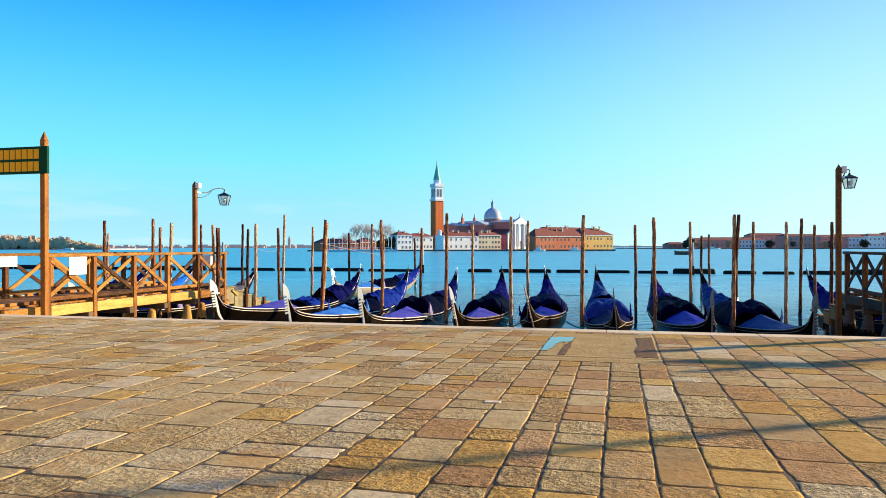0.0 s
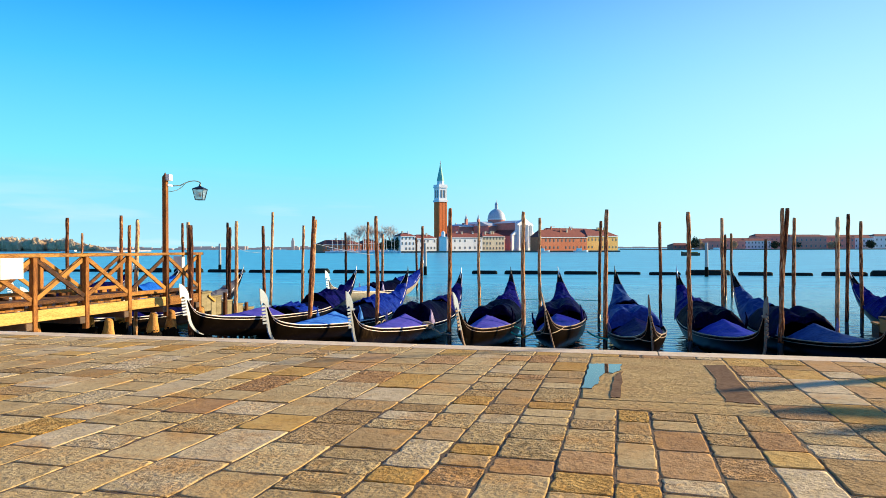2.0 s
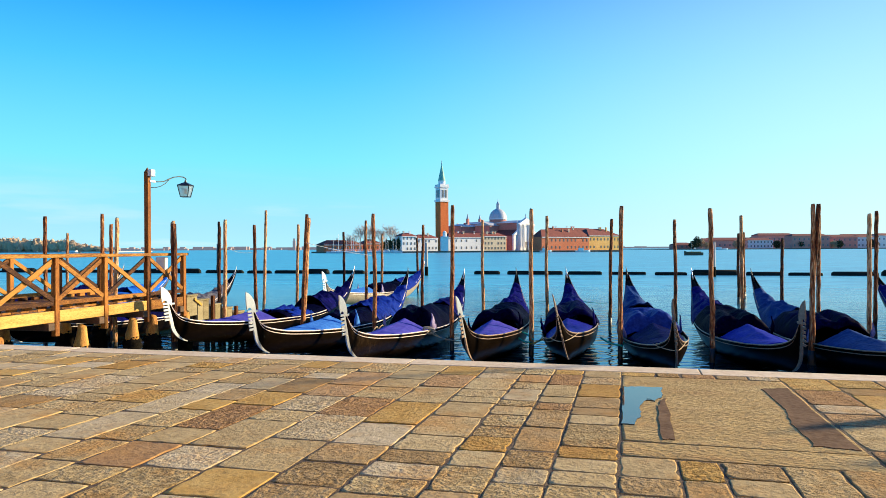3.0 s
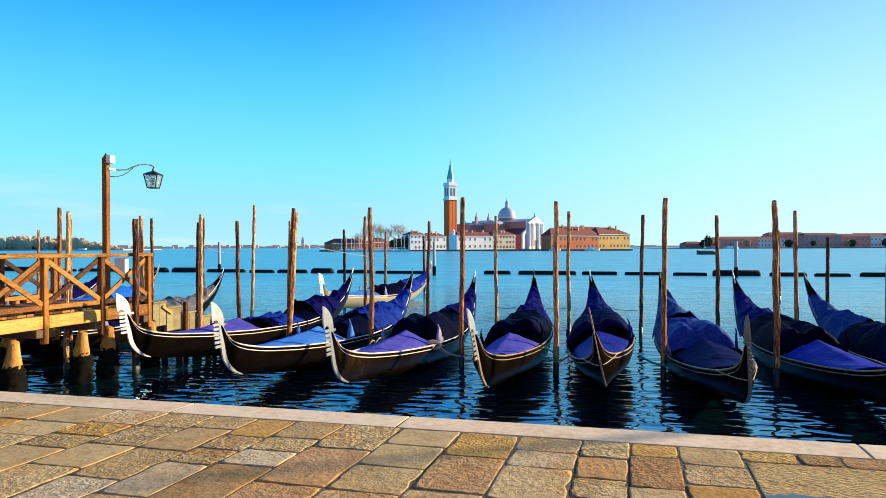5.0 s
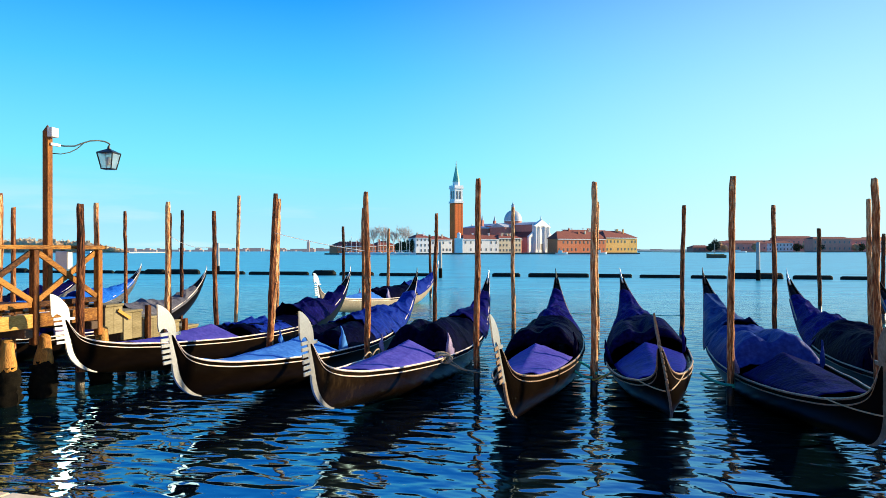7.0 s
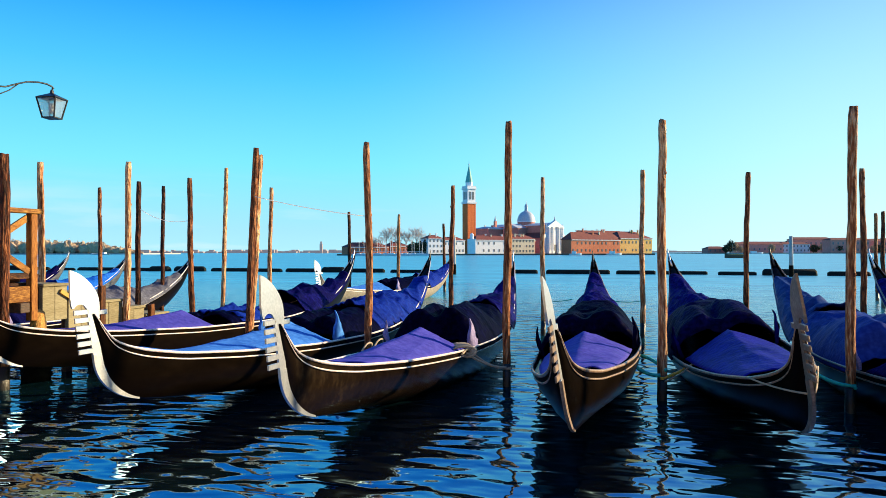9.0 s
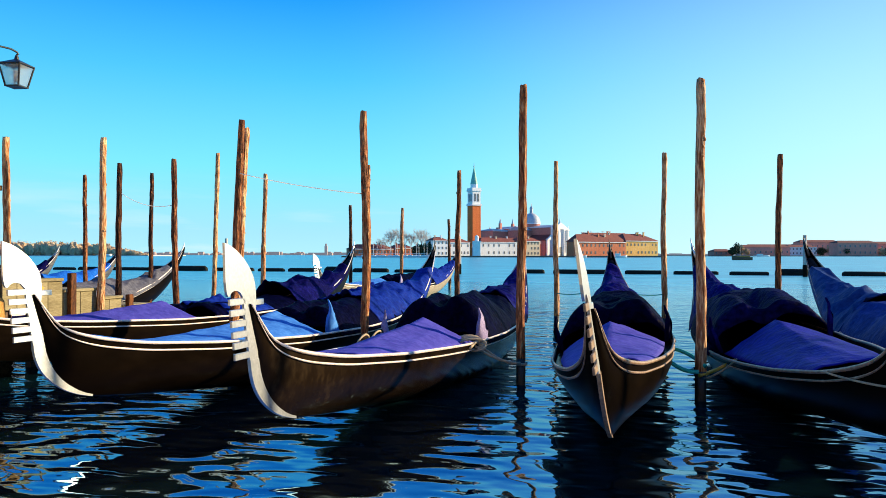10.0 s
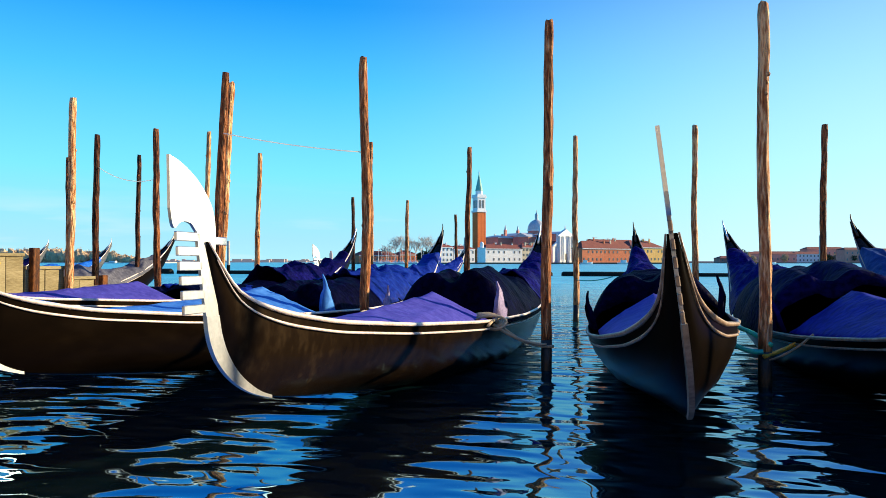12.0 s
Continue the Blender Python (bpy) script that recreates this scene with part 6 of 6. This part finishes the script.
def sailing_boat(u, v, mast, seed):
    e = thing("sailing_boat", FAR @ pose(u, v, WATER), "white sailing boat with bare mast at the island marina", "sailing boat", "marina boats")
    bm = bmesh.new()
    rows = []
    for s in np.linspace(-1, 1, 9):
        w = 1.2 * (1 - abs(s) ** 2.5) + 0.05
        rows.append([(s * 4.2, -w, 0.9), (s * 4.0, -w * 0.7, 0.1), (s * 3.8, 0, -0.3), (s * 4.0, w * 0.7, 0.1), (s * 4.2, w, 0.9), (s * 4.2, 0, 1.0), (s * 4.2, -w, 0.9)])
    sheet(bm, rows)
    part("hull", bm, M_white_box, e)
    bm = bmesh.new()
    box(bm, -1.2, 1.4, -0.6, 0.6, 0.9, 1.5, 0.15)
    part("cabin", bm, M_white_box, e)
    bm = bmesh.new()
    tube(bm, [(0.3, 0, 0.9), (0.3, 0, mast)], [0.11, 0.08], 6)
    part("mast", bm, M_white_box, e)
    bm = bmesh.new()
    tube(bm, [(0.3, 0, 2.2), (-3.0, 0, 2.3)], 0.09, 6)
    part("boom", bm, M_white_box, e)


for k in range(16):
    sailing_boat(U(585 + k * 7.2 + (k * 37 % 5)), 424 - (k % 3) * 2, 8.5 + (k * 53 % 5) * 0.9, k)


def work_boat(u, v, length, turn, hull_mat, label, mast=True, cabin=True):
    e = thing("motor_boat", FAR @ pose(u, v, WATER, 0, 0, turn), label, "boat", "boats on the lagoon")
    bm = bmesh.new()
    rows = []
    for s in np.linspace(-1, 1, 11):
        w = length * 0.13 * (1 - max(0, s) ** 3) + 0.03
        top = 0.9 + 0.5 * max(0, s) ** 2
        rows.append([(s * length / 2, -w, top), (s * length / 2, -w * 0.8, 0.1), (s * length / 2, 0, -0.3), (s * length / 2, w * 0.8, 0.1), (s * length / 2, w, top), (s * length / 2, 0, top - 0.1), (s * length / 2, -w, top)])
    vs = sheet(bm, rows)
    part("hull", bm, hull_mat, e)
    bm = bmesh.new()
    if cabin:
        box(bm, -length * 0.3, length * 0.05, -length * 0.09, length * 0.09, 0.7, 2.3, 0.1)
        part("cabin", bm, M_white_box, e)
    else:
        box(bm, -length * 0.4, length * 0.3, -length * 0.08, length * 0.08, 0.85, 1.15, 0.05)
        part("load", bm, M_timber_pale, e, "pale timber load on the deck")
    if mast:
        bm = bmesh.new()
        tube(bm, [(0.5, 0, 0.8), (0.5, 0, 4.2)], 0.06, 6)
        part("mast", bm, M_post_grey, e)


work_boat(76.0, 224, 5.6, 172, M_timber_dark, "small dark wooden work barge on the lagoon", True, False)
work_boat(U(1262, 660), 660, 14, 5, M_white_box, "white motor boat before the far shore", False)
work_boat(U(118, 640), 640, 18, 175, M_white_box, "white passenger boat before the park shore", False)
work_boat(U(1020, 425), 425, 9, 8, M_white_box, "small white motor boat beside the island quay", False)
work_boat(U(955, 425), 425, 7, 4, M_white_box, "small white motor boat before the church steps", False)

# ---- paving ----
COLS = [-3.78, -3.42, -3.10, -2.72, -2.30, -1.87, -1.46, -1.05, -0.75, -0.46, -0.10, 0.22, 0.45, 0.77, 1.06, 1.34, 1.75, 2.15]
rnd = random.Random(11)
lo, hi = COLS[0], COLS[-1]
while lo > -14:
    lo -= rnd.uniform(0.32, 0.50)
    COLS.insert(0, lo)
while hi < 12:
    hi += rnd.uniform(0.32, 0.50)
    COLS.append(hi)
HATCH = (-0.10, 1.34, 7.00, 9.84)
PAVE_END = EDGE - 0.33


def slab(bm, x0, x1, y0, y1, lift, rnd, mat_index=0, tilt=1.0):
    """One worn stone: flat top, softened rim, sides down into the joint."""
    g = 0.004
    j = lambda s: rnd.uniform(-s, s)
    corner = [(x0 + g + j(0.005), y0 + g + j(0.007)), (x1 - g + j(0.005), y0 + g + j(0.007)), (x1 - g + j(0.005), y1 - g + j(0.007)), (x0 + g + j(0.005), y1 - g + j(0.007))]
    tx, ty = j(0.007) * tilt, j(0.006) * tilt
    cx, cy = (x0 + x1) / 2, (y0 + y1) / 2
    ring = []
    for i in range(4):
        a, c = corner[i], corner[(i + 1) % 4]
        chip = rnd.uniform(0.1, 0.9) if rnd.random() < 0.35 else -9
        for k in range(6):
            q = k / 6
            x, y = a[0] + (c[0] - a[0]) * q, a[1] + (c[1] - a[1]) * q
            bite = 0.018 * math.exp(-((q - chip) / 0.10) ** 2) + abs(noise.noise((x * 9, y * 9, cx))) * 0.012 + (0.010 if k == 0 else 0.0)
            d = max(math.hypot(cx - x, cy - y), 0.01)
            ring.append((x + (cx - x) / d * bite, y + (cy - y) / d * bite))
    worn = [rnd.uniform(0.006, 0.013) * (2.0 if k % 6 == 0 else 1.0) for k in range(len(ring))]

    def level(inset_rim, z):
        out = []
        for (x, y), wear in zip(ring, worn):
            inset = wear if inset_rim else 0.0
            px = cx + (x - cx) * (1 - inset / (abs(x1 - x0) / 2))
            py = cy + (y - cy) * (1 - inset / (abs(y1 - y0) / 2))
            out.append(bm.verts.new((px, py, quay_z(py) + z + lift + tx * (px - cx) + ty * (py - cy))))
        return out
    low, mid, top = level(False, -0.075), level(False, -0.0025), level(True, 0.0)
    n = len(ring)
    for a, c in ((low, mid), (mid, top)):
        for i in range(n):
            f = bm.faces.new((a[i], a[(i + 1) % n], c[(i + 1) % n], c[i]))
            f.material_index = mat_index
            f.smooth = a is mid
    bm.faces.new(top).material_index = mat_index


rest = bmesh.new()
count = 0
near = []
ends = []
for x0, x1 in zip(COLS, COLS[1:]):
    y = PAVE_END
    first = True
    while y > 1.2:
        length = rnd.choice((0.24, 0.28, 0.32, 0.36, 0.42, 0.55) if -1.5 < x0 < 1.0 else (0.32, 0.38, 0.45, 0.52, 0.62, 0.74)) * rnd.uniform(0.9, 1.1)
        y0 = y - length
        inside = x0 > HATCH[0] - 0.02 and x1 < HATCH[1] + 0.02
        if inside:
            if y0 < HATCH[3] and y > HATCH[2]:
                if y > HATCH[3] + 0.05:
                    y0 = HATCH[3] + 0.003
                else:
                    y = HATCH[2]
                    continue
        # right-hand columns get browner stones, putting the dimmer light there into the colour
        kind = rnd.choices((0, 1, 2, 3, 4), (0.50, 0.08, 0.05, 0.30, 0.07) if x0 < -0.9 else (0.31, 0.22, 0.20, 0.14, 0.13) if x0 < 1.0 else (0.24, 0.17, 0.22, 0.15, 0.22))[0]
        near.append((x0, x1, y0, y, rnd.uniform(-0.0025, 0.0025), kind))
        y = y0
    ends.append((x0, x1, y))
rnd_back = random.Random(31)
for x0, x1, y in ends:  # the paving goes on behind the walk
    while y > -7.0:
        y0 = y - rnd_back.choice((0.32, 0.38, 0.45, 0.52, 0.62)) * rnd_back.uniform(0.9, 1.1)
        near.append((x0, x1, y0, y, rnd_back.uniform(-0.0025, 0.0025), rnd_back.choices((0, 1, 2, 3, 4), (0.42, 0.12, 0.12, 0.22, 0.12))[0]))
        y = y0
picked = [q for q in near if -2.9 < q[0] and q[1] < 2.0 and q[2] > 2.4][:298]
chosen = set(picked)
for q in near:
    if q not in chosen:
        slab(rest, *q[:5], rnd, q[5])
me = bpy.data.meshes.new("paving_stones")
bmesh.ops.recalc_face_normals(rest, faces=rest.faces)
rest.to_mesh(me)
rest.free()
for m in M_slabs_far:
    me.materials.append(m)
ob = new("paving_stones", me)
ob.parent = quay
tagged(ob, "", "", "", "stuff")
for q in picked:
    bm = bmesh.new()
    slab(bm, *q[:5], rnd)
    bmesh.ops.recalc_face_normals(bm, faces=bm.faces)
    me = bpy.data.meshes.new("paving_stone")
    bm.to_mesh(me)
    bm.free()
    me.materials.append(M_slabs[q[5]])
    ob = new("paving_stone", me)
    ob.parent = quay

# a large hatch of two worn stones, hollowed along two sides where water stands
for y0, y1 in ((HATCH[2], 7.35), (7.35, HATCH[3])):
    bm = bmesh.new()
    slab(bm, HATCH[0] + 0.004, HATCH[1] - 0.004, y0 + 0.002, y1 - 0.002, 0.0, random.Random(2), 0, 0.0)
    ob = new("hatch_stone", mesh_of(bm, "hatch_stone", M_hatch))
    ob.parent = quay


def blot(name, outline, z_off, mat, label, category):
    bm = bmesh.new()
    pts = []
    for (xa, ya), (xb, yb) in zip(outline, outline[1:] + outline[:1]):
        for k in range(9):
            x, y = xa + (xb - xa) * k / 9, ya + (yb - ya) * k / 9
            pts.append((x + 0.018 * noise.noise((x * 9, y * 7, 1)) + 0.012 * noise.noise((x * 31, y * 25, 3)), y + 0.05 * noise.noise((x * 9, y * 9, 7)) + 0.03 * noise.noise((x * 31, y * 25, 9))))
    top = [bm.verts.new((x, y, quay_z(y) + z_off)) for x, y in pts]
    low = [bm.verts.new((x, y, quay_z(8.4) - 0.02)) for x, y in pts]
    bm.faces.new(top)
    for i in range(len(top)):
        j = (i + 1) % len(top)
        bm.faces.new((top[i], top[j], low[j], low[i]))
    bmesh.ops.triangulate(bm, faces=[f for f in bm.faces if len(f.verts) > 4])
    return tagged(part(name, bm, mat), label, category, "puddles")


blot("puddle", [(-0.085, 7.80), (0.0, 7.78), (0.04, 8.05), (0.05, 8.40), (0.11, 8.75), (0.17, 8.62), (0.24, 8.90), (0.24, 9.26), (-0.085, 9.22)], 0.007, M_puddle, "shallow rain puddle reflecting the sky on the hatch stone", "puddle")
blot("puddle", [(0.17, 7.45), (0.24, 7.43), (0.255, 8.80), (0.18, 8.50)], 0.006, M_wet, "narrow wet hollow in the hatch stone", "puddle")
blot("puddle", [(1.05, 7.47), (1.30, 7.45), (1.31, 9.50), (1.09, 9.36), (1.11, 8.60), (1.06, 8.10)], 0.005, M_wet, "dark wet patch on the hatch stone", "puddle")

# white edge stones
x = -40.0
while x < 40:
    length = rnd.uniform(1.7, 3.1)
    bm = bmesh.new()
    box(bm, x + 0.0015, x + length - 0.0015, EDGE - 0.32, EDGE + 0.03, -0.28, quay_z(EDGE) + rnd.uniform(-0.001, 0.001), 0.010)
    part("edge_stone", bm, M_curb, quay)
    x += length
bm = bmesh.new()
box(bm, -0.19, -0.06, 4.58, 4.66, quay_z(4.6) - 0.02, quay_z(4.6) + 0.009, 0.004)
tagged(part("stone_chip", bm, M_curb), "small pale stone patch set in the paving", "stone patch")
